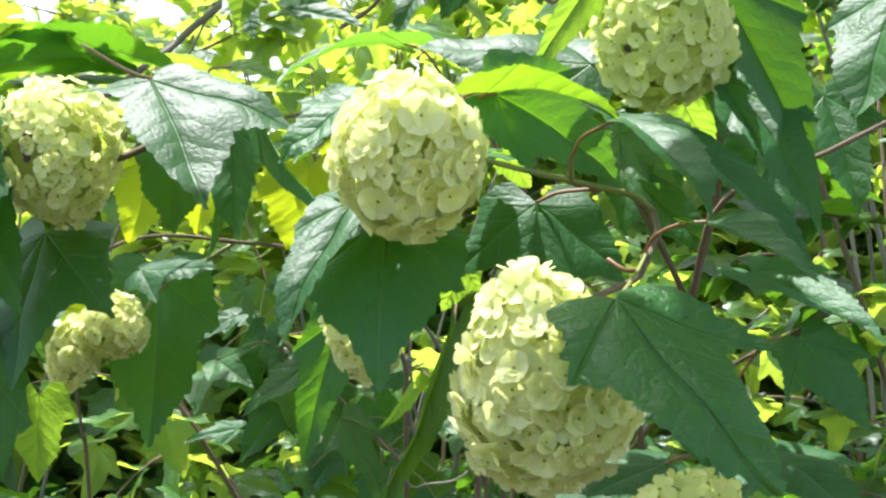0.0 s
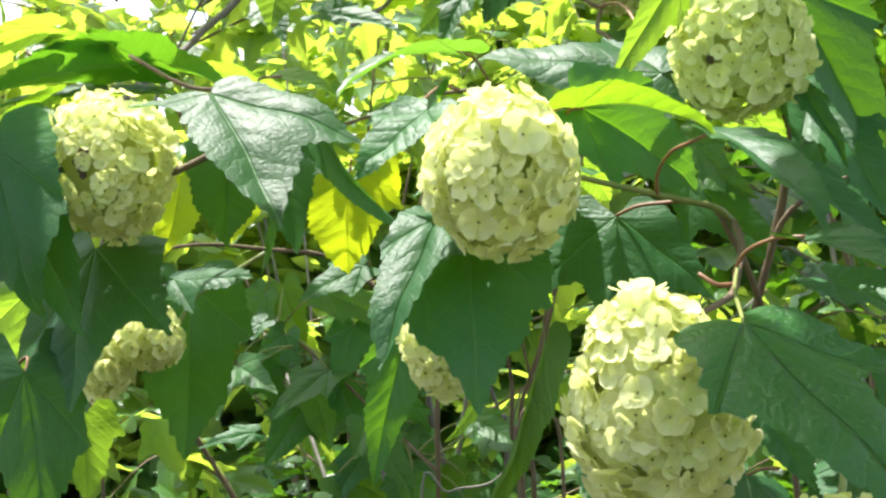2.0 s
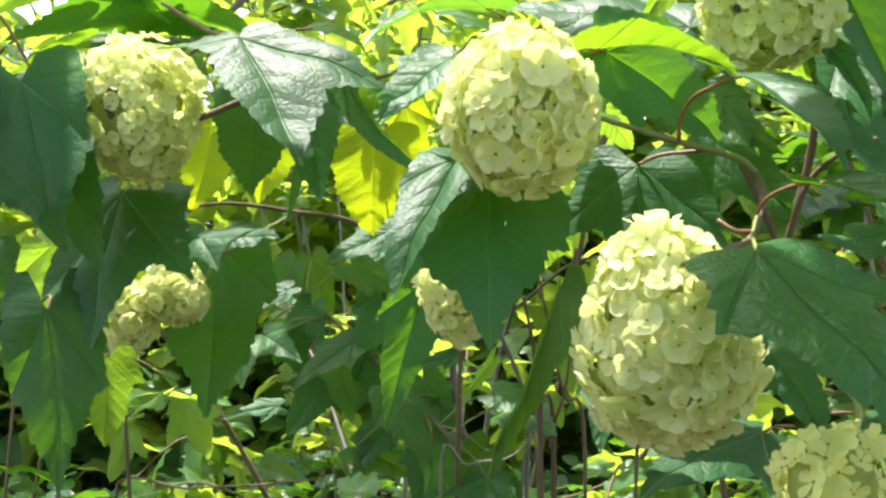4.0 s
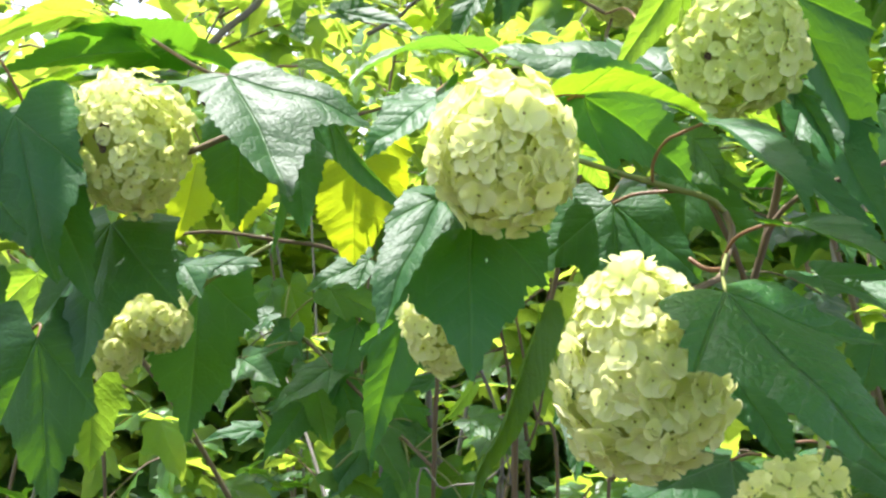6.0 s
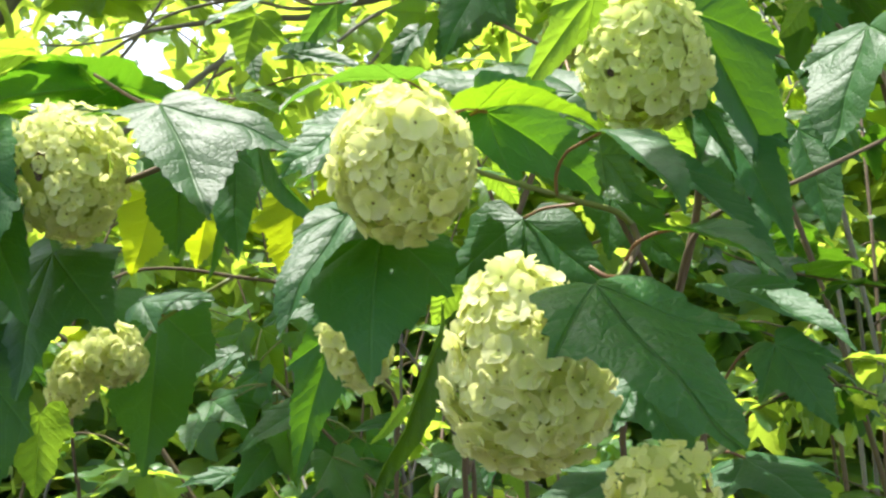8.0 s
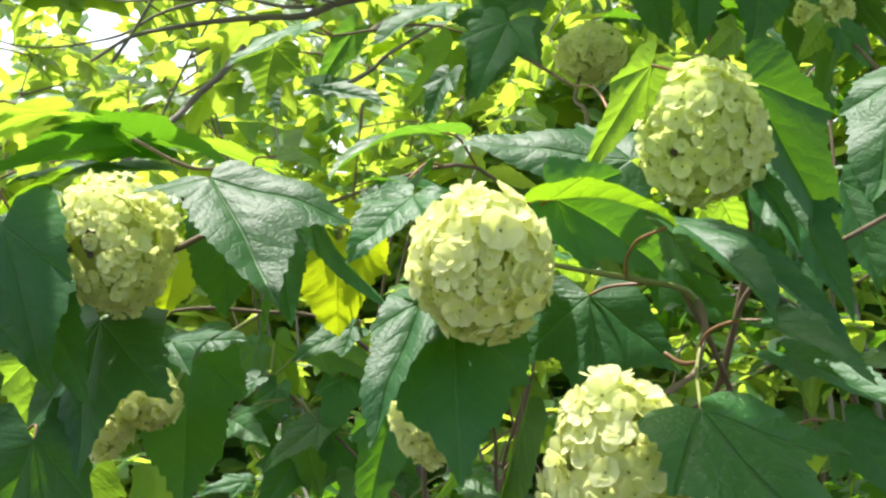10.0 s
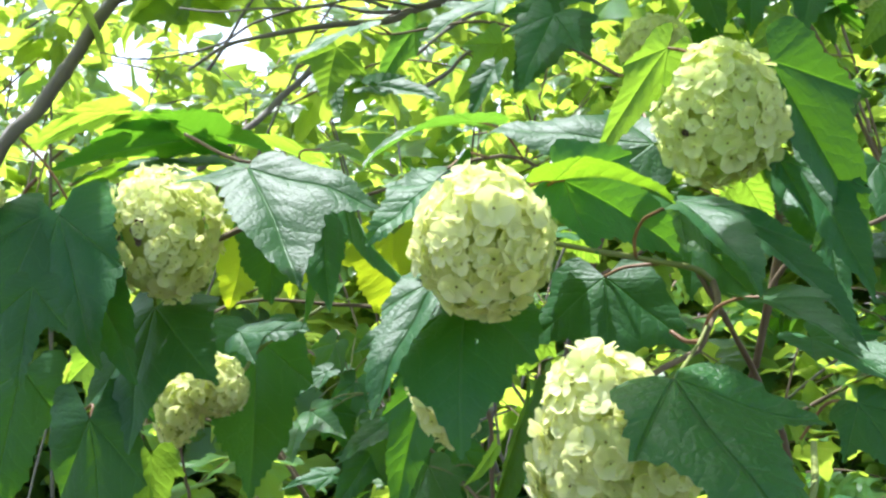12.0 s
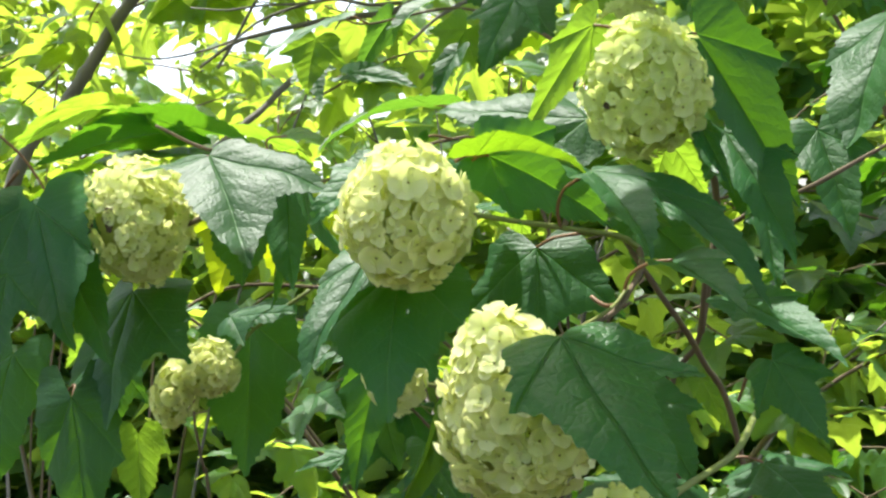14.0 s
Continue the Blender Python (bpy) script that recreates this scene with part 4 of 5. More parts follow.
leaf(ss, (-0.2680, 0.9800, 1.3720), (-0.1965, 0.9600, 1.3744), (0.08, -0.58, 0.81), 1.0, 0.9, -5, 15, 0.3, 0.5, LEAF, [(-0.2502, 0.9900, 1.3587)], "leaf with a pale sheen")
leaf(ss, (-0.2655, 1.0200, 1.3639), (-0.2643, 0.9800, 1.2192), (0.1, -0.85, 0.5), 1.05, 0.45, 5, 15, 0.2, 0.4, LEAF, None, "large dark shaded leaf")
leaf(ss, (-0.3224, 1.0000, 1.3361), (-0.3458, 0.9900, 1.3133), (0, -1, -0.4), 1.2, 0.5, 6, 20, 0.2, 0.5, SUN_TINT)

leaf(ss, (-0.1144, 1.0200, 1.3803), (-0.1711, 1.0000, 1.3496), (0.08, -0.58, 0.81), 0.9, 0.8, 4, 15, 0.2, 0.6, LEAF, None, "leaf with a white sheen")
leaf(ss, (-0.2212, 1.1200, 1.3227), (-0.2661, 1.1000, 1.2924), (0.08, -0.58, 0.81), 0.7, 0.7, 4, 15, 0.2, 0.7, LEAF, None, "leaf with a white sheen")
leaf(ss, (-0.0596, 1.1500, 1.2581), (-0.1065, 1.1300, 1.2448), (0.08, -0.58, 0.81), 0.6, 0.7, 4, 15, 0.2, 0.7, LEAF, None, "leaf with a white sheen")
# added leaf whose sheen stands in for a patch of pale lit ground
leaf(ss, (-0.2860, 1.4000, 1.1603), (-0.3473, 1.3800, 1.1471), (0.08, -0.58, 0.81), 0.7, 0.7, 4, 15, 0.2, 0.8, LEAF, None, "leaf with a white sheen")
leaf(ss, (-0.2016, 1.5000, 1.1630), (-0.2468, 1.4800, 1.1481), (0.08, -0.58, 0.81), 0.8, 0.7, 4, 15, 0.2, 0.8, LEAF, None, "leaf with a white sheen")
leaf(ss, (-0.2757, 1.4500, 1.2952), (-0.3163, 1.4200, 1.2760), (0.08, -0.58, 0.81), 0.8, 0.7, 4, 15, 0.2, 0.8, LEAF, None, "leaf with a white sheen")

# half-hidden head behind the middle
sd = shoot((-0.0474, 0.8500, 1.3125), "shoot with a small creamy head half hidden by a dark leaf")
flower_head(sd, (-0.0375, 0.6650, 1.3482), (0.0175, 0.018, 0.0260), 100, 0.0062, 7, (0, -32), -0.1, label="half-hidden creamy snowball flower head")
tube("twig", [(-0.0607, 1.1000, 1.2906), (-0.0434, 0.8500, 1.3169), (-0.0406, 0.7100, 1.3410)], 0.0022, 0.0016, STALK, sd)
leaf(sd, (-0.0579, 0.7200, 1.3561), (-0.0790, 0.7050, 1.2680), (0.15, -1, 0.55), 0.66, 0.5, 8, 15, 0.2, 0.4, LEAF)
leaf(sd, (-0.0172, 0.7500, 1.3062), (-0.0365, 0.7400, 1.2824), (0.4, -1, -0.4), 0.5, 0.3, 12, 15, 0.2, 0.4, YOUNG)

# low head
sb = shoot((0.2023, 0.7000, 1.3156), "shoot with a loose yellowish snowball head and dark leaves")
flower_head(sb, (0.1137, 0.4500, 1.3003), (0.0225, 0.022, 0.0220), 50, 0.0074, 8, (0, 0), 0.0, "yellow", toss=0.34, label="loose yellowish snowball flower head")
tube("twig", [(0.1942, 0.7500, 1.3104), (0.1713, 0.6200, 1.3040), (0.1411, 0.5200, 1.3052), (0.1167, 0.4600, 1.3015)], 0.0022, 0.0015, STALK, sb, "")
leaf(sb, (0.1320, 0.6600, 1.2803), (0.0602, 0.6000, 1.2588), (0, -0.5, 1), 1.0, 0.8, -6, 20, 0.3, 0.4, LEAF, [(0.1476, 0.6500, 1.2863)])
leaf(sb, (0.1887, 0.6600, 1.2897), (0.2188, 0.5800, 1.2707), (0, -0.6, 0.9), 1.0, 0.9, -6, 20, 0.3, 0.4, LEAF, [(0.1691, 0.6600, 1.2922)])
leaf(sb, (0.1570, 0.7600, 1.3287), (0.1710, 0.7600, 1.2954), (0, -1, -0.3), 0.9, 0.5, 6, 20, 0.2, 0.4, YOUNG)
leaf(sb, (0.1920, 0.6000, 1.3571), (0.2163, 0.5650, 1.3170), (0, -1, 0.15), 0.9, 0.9, -6, 20, 0.3, 0.4, LEAF, [(0.1781, 0.7000, 1.3216)])
leaf(sb, (0.1786, 0.6600, 1.3882), (0.2300, 0.5800, 1.3568), (0.1, -0.6, 0.9), 0.6, 0.7, 12, 25, 0.2, 0.4, LEAF)
leaf(sb, (0.1220, 0.6200, 1.3357), (0.1481, 0.5800, 1.2924), (0, -0.9, 0.4), 0.9, 0.9, 6, 20, 0.2, 0.4, LEAF)

# heads high up behind
st = shoot((0.0803, 0.9000, 1.5743), "shoot with a small green half-open head among dark leaves")
flower_head(st, (0.1133, 1.1000, 1.6355), (0.0345, 0.034, 0.0290), 210, 0.0062, 9, (0, 0), 0.0, "green", "small green half-open snowball head")
tube("twig", [(0.0469, 0.9000, 1.4149), (0.0915, 0.9500, 1.5478), (0.0924, 1.0500, 1.5846), (0.1037, 1.1000, 1.6183)], 0.0026, 0.0016, BARK, st)
leaf(st, (0.0918, 0.7000, 1.5062), (-0.0130, 0.7240, 1.5210), (-0.20, -0.66, 0.72), 1.0, 0.8, -6, 15, 0.2, 0.6, LEAF, [(0.0750, 0.8800, 1.5761)], "lobed leaf with a silvery sheen")
leaf(st, (0.0249, 0.9000, 1.6303), (-0.0021, 0.8700, 1.5679), (-0.2, -0.9, 0.5), 1.0, 1.0, 8, 20, 0.2, 0.5, LEAF)
leaf(st, (0.0300, 0.9500, 1.6420), (-0.0080, 0.9000, 1.5700), (0.2, -0.9, 0.4), 1.0, 0.8, 8, 20, 0.2, 0.5, LEAF)
leaf(st, (0.0467, 1.0000, 1.6696), (0.0027, 0.9500, 1.6337), (0, -0.6, 0.9), 1.0, 0.8, 8, 20, 0.2, 0.5, LEAF)
leaf(st, (0.1362, 0.9700, 1.6942), (0.1635, 0.9700, 1.6182), (0, -1, 0.4), 1.0, 0.8, 8, 20, 0.2, 0.5, LEAF)
leaf(st, (0.1902, 1.0000, 1.6650), (0.1650, 1.0000, 1.6334), (0, -1, -0.4), 1.0, 0.8, 8, 20, 0.2, 0.5, YOUNG)
leaf(st, (0.2377, 0.9200, 1.6873), (0.2164, 0.9000, 1.6020), (0, -1, 0.3), 1.1, 1.0, 8, 20, 0.2, 0.5, LEAF)
leaf(st, (0.2094, 0.9200, 1.6241), (0.1788, 0.9000, 1.5964), (0, -1, -0.4), 1.0, 0.7, 8, 20, 0.2, 0.5, YOUNG)
leaf(st, (-0.0198, 0.9200, 1.6124), (-0.0583, 0.9000, 1.5620), (0.1, -1, -0.4), 0.9, 0.8, 8, 20, 0.2, 0.5, YOUNG)
leaf(st, (-0.0223, 0.8800, 1.5876), (-0.0414, 0.8600, 1.5435), (-0.3, -0.9, 0.4), 0.7, 0.6, 14, 20, 0.2, 0.5, LEAF)
leaf(st, (-0.0257, 0.9500, 1.6538), (-0.0849, 0.9000, 1.6163), (-0.25, -0.6, 0.8), 0.9, 0.9, 8, 20, 0.2, 0.6, LEAF)
leaf(st, (-0.0283, 0.8000, 1.5353), (-0.0987, 0.7350, 1.4969), (0.1, 0.25, 1), 0.62, 0.5, 10, 55, 0.2, 0.3, MID, [(-0.0012, 0.8800, 1.5137)])
leaf(st, (-0.0513, 0.8000, 1.5024), (-0.0860, 0.7400, 1.4494), (-0.55, -0.45, 0.8), 0.8, 0.7, 14, 20, 0.2, 0.9, LEAF, [(-0.0271, 0.8600, 1.5143)])
leaf(st, (-0.0003, 0.8400, 1.4826), (-0.0856, 0.8000, 1.5034), (0, -0.4, 1), 0.6, 0.6, 8, 20, 0.2, 0.6, LEAF)

leaf(st, (0.1907, 0.9500, 1.7016), (0.1836, 0.9300, 1.6152), (0.1, -1, 0.3), 1.1, 1.0, 8, 20, 0.2, 0.5, LEAF)
leaf(st, (-0.1501, 0.9800, 1.6455), (-0.2053, 0.9300, 1.6071), (-0.33, -0.55, 0.76), 0.75, 0.6, -4, 20, 0.2, 0.6, LEAF, [(-0.1257, 1.0000, 1.6395)], "leaf with a white sheen")
leaf(st, (-0.1772, 1.0000, 1.6298), (-0.1861, 0.9900, 1.5763), (0.1, -1, -0.4), 1.3, 0.8, 6, 15, 0.1, 0.4, YOUNG)
leaf(st, (-0.1943, 1.0300, 1.6103), (-0.1755, 1.0000, 1.5707), (0.1, -0.9, 0.3), 1.0, 0.8, 6, 15, 0.1, 0.4, LEAF)
leaf(st, (-0.1434, 0.9800, 1.5925), (-0.0705, 0.9500, 1.5685), (-0.3, -0.58, 0.76), 0.55, 0.6, 8, 15, 0.1, 0.6, LEAF)
leaf(st, (-0.1080, 1.0200, 1.6478), (-0.1419, 1.0000, 1.5892), (0.2, -1, -0.3), 0.6, 0.5, 8, 15, 0.1, 0.4, MID)
tube("twig", [(0.0750, 0.8800, 1.5761), (0.0263, 0.9500, 1.6163), (-0.0443, 1.0000, 1.6472), (-0.1257, 1.0000, 1.6395), (-0.1501, 0.9800, 1.6455)], 0.0016, 0.001, BARK, st)

sf = shoot((0.3614, 1.1500, 1.6301), "shoot with a small green head high among leaves")
flower_head(sf, (0.3239, 1.0500, 1.6623), (0.026, 0.024, 0.024), 80, 0.0065, 10, (0, 0), 0.0, "green", "small green snowball head")
tube("twig", [(0.3068, 0.7400, 1.4930), (0.3357, 0.9000, 1.5675), (0.3297, 1.0500, 1.6508)], 0.0026, 0.0016, BARK, sf)
leaf(sf, (0.3065, 1.0000, 1.6416), (0.2816, 1.0000, 1.6077), (0, -1, -0.4), 1.0, 0.8, 8, 20, 0.2, 0.5, YOUNG)
leaf(sf, (0.3209, 1.0000, 1.6362), (0.3490, 1.0000, 1.6009), (0, -1, 0.4), 1.0, 0.8, 8, 20, 0.2, 0.5, LEAF)

# leafy shoots on the left
sg = shoot((-0.3376, 0.8500, 1.3317), "leafy shoot with large dark lobed leaves hanging in shade", "leafy_shoot", "leafy shoots of the snowball shrub", "leafy shoot")
tube("twig", [(-0.5205, 0.8500, 1.3374), (-0.3959, 0.7800, 1.4041), (-0.3609, 0.7600, 1.4798), (-0.3549, 0.7520, 1.4908), (-0.3407, 0.7450, 1.5014)], 0.0019, 0.0015, RED_STALK, sg, "")
tube("twig", [(-0.1455, 0.7900, 1.4778), (-0.1665, 0.8000, 1.5101), (-0.2054, 0.7900, 1.5126), (-0.2416, 0.7750, 1.5324)], 0.0017, 0.0013, BARK, sg, "")
leaf(sg, (-0.3097, 0.7400, 1.4745), (-0.2550, 0.7000, 1.3614), (-0.05, -1.00, 0.02), 0.72, 0.5, -4, 22, 0.35, 0.5, LEAF, [(-0.3406, 0.7200, 1.5281)], "large dark green lobed leaf hanging in shade", heel=0.36, blunt=0.7, sides=((0.66, 45), (0.34, 34)))
leaf(sg, (-0.3100, 0.7150, 1.4729), (-0.2700, 0.6800, 1.3688), (-0.15, -1.00, 0.02), 0.95, 0.6, -4, 22, 0.3, 0.5, LEAF, None, "", heel=0.36, blunt=0.7, sides=((0.7, 42), (0.42, 34)))
leaf(sg, (-0.2658, 0.7750, 1.4047), (-0.2671, 0.7150, 1.3146), (-0.19, -0.82, 0.55), 1.0, 1, -5, 24, 0.3, 0.5, LEAF, None, "dark lobed leaf in deep shade", sides=((0.75, 31), (0.72, 44)), heel=0.42, blunt=0.6)
leaf(sg, (-0.2979, 0.7300, 1.3307), (-0.2829, 0.7100, 1.2196), (0.00, -1.00, -0.12), 0.68, 0.5, -5, 12, 0.25, 0.4, LEAF, [(-0.3159, 0.7450, 1.3274), (-0.3011, 0.7400, 1.3395)], "", heel=0.45, blunt=0.75, sides=((0.55, 45), (0.50, 45)))
leaf(sg, (-0.2908, 0.8200, 1.2894), (-0.2931, 0.8200, 1.2268), (0.10, -1.00, -0.30), 1.1, 0.2, 5, 10, 0.1, 0.3, YOUNG, None, "bright yellow-green leaf lit from behind", sides=((0.50, 55), (0.42, 60)))
leaf(sg, (-0.3653, 0.9000, 1.3649), (-0.3548, 0.9000, 1.3020), (0.00, -1.00, -0.40), 1.45, 0.5, 5, 10, 0.1, 0.4, YOUNG, None, "")
leaf(sg, (-0.2470, 0.8400, 1.5347), (-0.3612, 0.8000, 1.5072), (0.05, 0.45, 0.88), 0.78, 0.4, 12, 30, 0.2, 0.3, LEAF, None, "")
leaf(sg, (-0.2474, 0.8500, 1.5155), (-0.3577, 0.8300, 1.5018), (0.00, -0.15, 0.95), 0.8, 0.4, 8, 25, 0.2, 0.3, LEAF, None, "")
leaf(sg, (-0.2818, 0.8600, 1.5463), (-0.1865, 0.8500, 1.5159), (-0.05, 0.45, 0.86), 0.78, 0.4, 12, 35, 0.2, 0.3, LEAF, None, "")
leaf(sg, (-0.3177, 0.8300, 1.5593), (-0.3814, 0.8000, 1.5215), (0.00, 0.45, 0.85), 0.62, 0.4, 10, 30, 0.2, 0.3, YOUNG, None, "")
leaf(sg, (-0.2612, 0.8200, 1.5361), (-0.3298, 0.8400, 1.5506), (0.00, 0.45, 0.85), 0.6, 0.4, 10, 40, 0.2, 0.3, YOUNG, None, "")
leaf(sg, (-0.1628, 0.8700, 1.5155), (-0.2524, 0.9000, 1.5388), (0.00, 0.40, 0.85), 0.6, 0.5, 8, 25, 0.2, 0.4, YOUNG, None, "")
leaf(sg, (-0.2944, 0.7700, 1.5045), (-0.3347, 0.7300, 1.4649), (0.05, 0.40, 0.90), 0.8, 0.4, 8, 25, 0.2, 0.3, BACKLIT, None, "")
leaf(sg, (-0.3039, 0.8000, 1.5548), (-0.3569, 0.7600, 1.5237), (0, 0.3, 1), 0.5, 0.5, 10, 30, 0.2, 0.3, YOUNG)
leaf(sg, (-0.2711, 0.8200, 1.5487), (-0.3109, 0.8000, 1.5400), (0, 0.3, 1), 0.6, 0.5, 10, 30, 0.2, 0.3, YOUNG)
leaf(sg, (-0.3022, 0.6600, 1.4257), (-0.3039, 0.6400, 1.3627), (0, -0.8, 0.6), 0.9, 0.9, 5, 15, 0.2, 0.4, LEAF)
leaf(sg, (-0.3399, 0.9000, 1.3318), (-0.3557, 0.9000, 1.2840), (0, -1, 0.3), 1.3, 0.9, 5, 15, 0.2, 0.4, LEAF)
leaf(sg, (-0.3241, 0.7200, 1.4742), (-0.3430, 0.6800, 1.3719), (-0.10, -1.00, 0.10), 1.05, 0.6, -4, 24, 0.3, 0.5, LEAF, None, "large dark leaf in shade", heel=0.36, blunt=0.6)
leaf(sg, (-0.3631, 0.7600, 1.3632), (-0.3754, 0.7400, 1.2561), (0.00, -1.00, 0.00), 0.95, 0.6, -4, 18, 0.3, 0.5, LEAF, None, "")
flower_head(sg, (-0.3847, 0.7250, 1.4873), (0.026, 0.025, 0.0185), 80, 0.0078, 11, (0, 0), 0.0, label="creamy snowball flower head")

# shaded leafy shoot low in the middle
su = shoot((-0.0551, 1.1200, 1.1763), "leafy shoot with dull green leaves in deep shade", "leafy_shoot", "leafy shoots of the snowball shrub", "leafy shoot")
low_line = smooth_line([(-0.0551, 1.1200, 1.1763), (-0.1202, 1.2000, 1.2186), (-0.2021, 1.2500, 1.2830), (-0.2896, 1.3000, 1.3278)], 6)
tube("twig", [(-0.0551, 1.1200, 1.1763), (-0.1202, 1.2000, 1.2186), (-0.2021, 1.2500, 1.2830), (-0.2896, 1.3000, 1.3278)], 0.0022, 0.0014, BARK, su)
dice = random.Random(88)
for k in range(26):
    start = Vector(low_line[dice.randrange(len(low_line))])
    spot = start + Vector((dice.uniform(-0.07, 0.07), dice.uniform(-0.04, 0.06), dice.uniform(-0.07, 0.05)))
    heading = Vector((dice.uniform(-0.8, 0.8), dice.uniform(-0.7, 0.2), dice.uniform(-1.0, -0.1))).normalized()
    leaf(su, spot, spot + heading * dice.uniform(0.06, 0.095), (dice.uniform(-0.4, 0.3), -0.7, 0.75), 0.9, dice.uniform(0.5, 1.0), 6, 22, 0.2, 0.5, dice.choice((LEAF, LEAF, MID, BACKLIT)), [start], "", STALK)

# branches overhead
lb = thing("branch", (-0.2816, 1.5000, 1.7475), "dark bare branches crossing the sunlit leaves", "branch")
tube("limb", [(1.7, 1.9, -0.03), (1.6, 1.85, 1.3), (1.1, 1.7, 2.1), (0.0983, 1.5000, 1.8813), (-0.0518, 1.5000, 1.8005), (-0.1272, 1.5000, 1.7766), (-0.1726, 1.5000, 1.7668), (-0.2183, 1.5000, 1.7509), (-0.2792, 1.5000, 1.7497), (-0.3328, 1.5000, 1.7460), (-0.3943, 1.5000, 1.7380), (-0.4462, 1.5000, 1.7273), (-0.4993, 1.5000, 1.6968)], 0.0085, 0.0022, GREY_BARK, lb)
tube("limb", [(-1.5, 2.2, 0.0), (-1.3, 1.9, 0.8), (-0.8758, 1.6000, 1.5172), (-0.7643, 1.6000, 1.6704), (-0.7131, 1.6000, 1.7362), (-0.6790, 1.6000, 1.7843), (-0.6535, 1.6000, 1.8145), (-0.6239, 1.6000, 1.8446), (-0.5680, 1.6200, 1.9069)], 0.012, 0.009, GREY_BARK, lb)
tube("limb", [(-0.4722, 1.5000, 1.6945), (-0.4462, 1.5000, 1.7288), (-0.4170, 1.5000, 1.7744), (-0.3918, 1.5000, 1.8063), (-0.3696, 1.5000, 1.8527)], 0.0026, 0.0016, GREY_BARK, lb)
tube("limb", [(-0.2030, 1.5000, 1.7625), (-0.2540, 1.5300, 1.7701), (-0.3127, 1.5500, 1.7869), (-0.3681, 1.5500, 1.7808), (-0.4240, 1.5500, 1.7652), (-0.4754, 1.5600, 1.7410), (-0.5555, 1.5800, 1.7308), (-0.6130, 1.5800, 1.7300), (-0.6710, 1.6000, 1.7456)], 0.003, 0.0012, GREY_BARK, lb)
tube("limb", [(-0.2181, 1.5000, 1.7682), (-0.2635, 1.5000, 1.7825), (-0.3247, 1.5000, 1.7738), (-0.4015, 1.5000, 1.7762), (-0.4556, 1.5000, 1.7748), (-0.5276, 1.5500, 1.7936)], 0.0026, 0.0012, GREY_BARK, lb)
tube("limb", [(-0.2696, 1.3500, 1.6877), (-0.2857, 1.3000, 1.6494), (-0.3075, 1.2800, 1.6250), (-0.3245, 1.2500, 1.5974), (-0.3415, 1.2200, 1.5758), (-0.3640, 1.1500, 1.5331)], 0.0042, 0.0036, GREY_BARK, lb)
tube("limb", [(-0.0606, 1.3000, 1.7189), (-0.0817, 1.2800, 1.7091), (-0.1023, 1.2600, 1.6943), (-0.1204, 1.2500, 1.6791), (-0.1428, 1.2500, 1.6609)], 0.0026, 0.0018, GREY_BARK, lb)
tube("limb", [(-0.1726, 1.5000, 1.7668), (-0.2243, 1.4500, 1.7691), (-0.2758, 1.4500, 1.7765), (-0.3200, 1.4500, 1.7904)], 0.0022, 0.0012, GREY_BARK, lb)
tube("limb", [(-0.1607, 1.4000, 1.6439), (-0.1196, 1.3500, 1.6564), (-0.0960, 1.3200, 1.6711), (-0.0414, 1.3000, 1.6988)], 0.003, 0.0018, GREY_BARK, lb)

# ---- unseen leafy boughs added overhead to shade the flowers and the undergrowth ----
LIT_HEADS = [(-0.0035, 0.5300, 1.4420), (-0.0254, 0.5500, 1.4435), (-0.2343, 0.7100, 1.4781), (-0.2447, 0.7100, 1.4488), (0.1195, 0.6200, 1.5071), (-0.0189, 0.5700, 1.4849), (0.0103, 0.5800, 1.4845), (0.0712, 0.6000, 1.4867), (0.1083, 0.6500, 1.5322), (0.1395, 0.6600, 1.5353), (0.0767, 0.6300, 1.5237), (-0.1144, 0.9350, 1.4201), (-0.0819, 0.9800, 1.4575), (-0.2522, 0.9600, 1.4119), (-0.2417, 0.7000, 1.2848)]
LIT_LEAVES = [(-0.1448, 1.0100, 1.3636), (-0.2444, 1.1100, 1.3074), (-0.3152, 1.3900, 1.1537), (-0.2262, 1.4900, 1.1555), (-0.2935, 1.4300, 1.2866), (-0.0016, 0.5800, 1.3140), (0.0065, 0.5900, 1.3370), (-0.2895, 0.8200, 1.2586), (-0.1988, 0.7000, 1.5084), (-0.1422, 0.6700, 1.4648), (-0.1136, 0.6600, 1.4603), (-0.1703, 0.6900, 1.4840), (-0.0649, 0.6600, 1.4682), (-0.0528, 0.6700, 1.4793), (-0.3571, 0.9000, 1.3335), (0.1871, 0.6600, 1.5146), (0.1746, 0.6800, 1.5170), (0.2004, 0.6500, 1.4870), (0.0792, 0.6200, 1.5256), (0.0638, 0.6000, 1.5004)]
LIT_BEHIND = [(-0.2862, 0.7200, 1.5182), (-0.1997, 0.7400, 1.5134), (-0.3311, 0.7800, 1.5384), (-0.0667, 0.7600, 1.5133), (-0.0699, 0.7700, 1.4721), (-0.0572, 0.5800, 1.3940), (0.0455, 0.7100, 1.5179), (0.2698, 0.7600, 1.5156), (-0.0568, 0.9200, 1.6344), (-0.1815, 0.9500, 1.6271), (-0.1827, 1.0000, 1.6055), (-0.2203, 0.9650, 1.3736), (-0.2789, 0.9400, 1.3395), (0.1539, 0.7300, 1.4834), (0.1824, 0.6400, 1.4964)]
LIT = LIT_HEADS + LIT_LEAVES + LIT_BEHIND
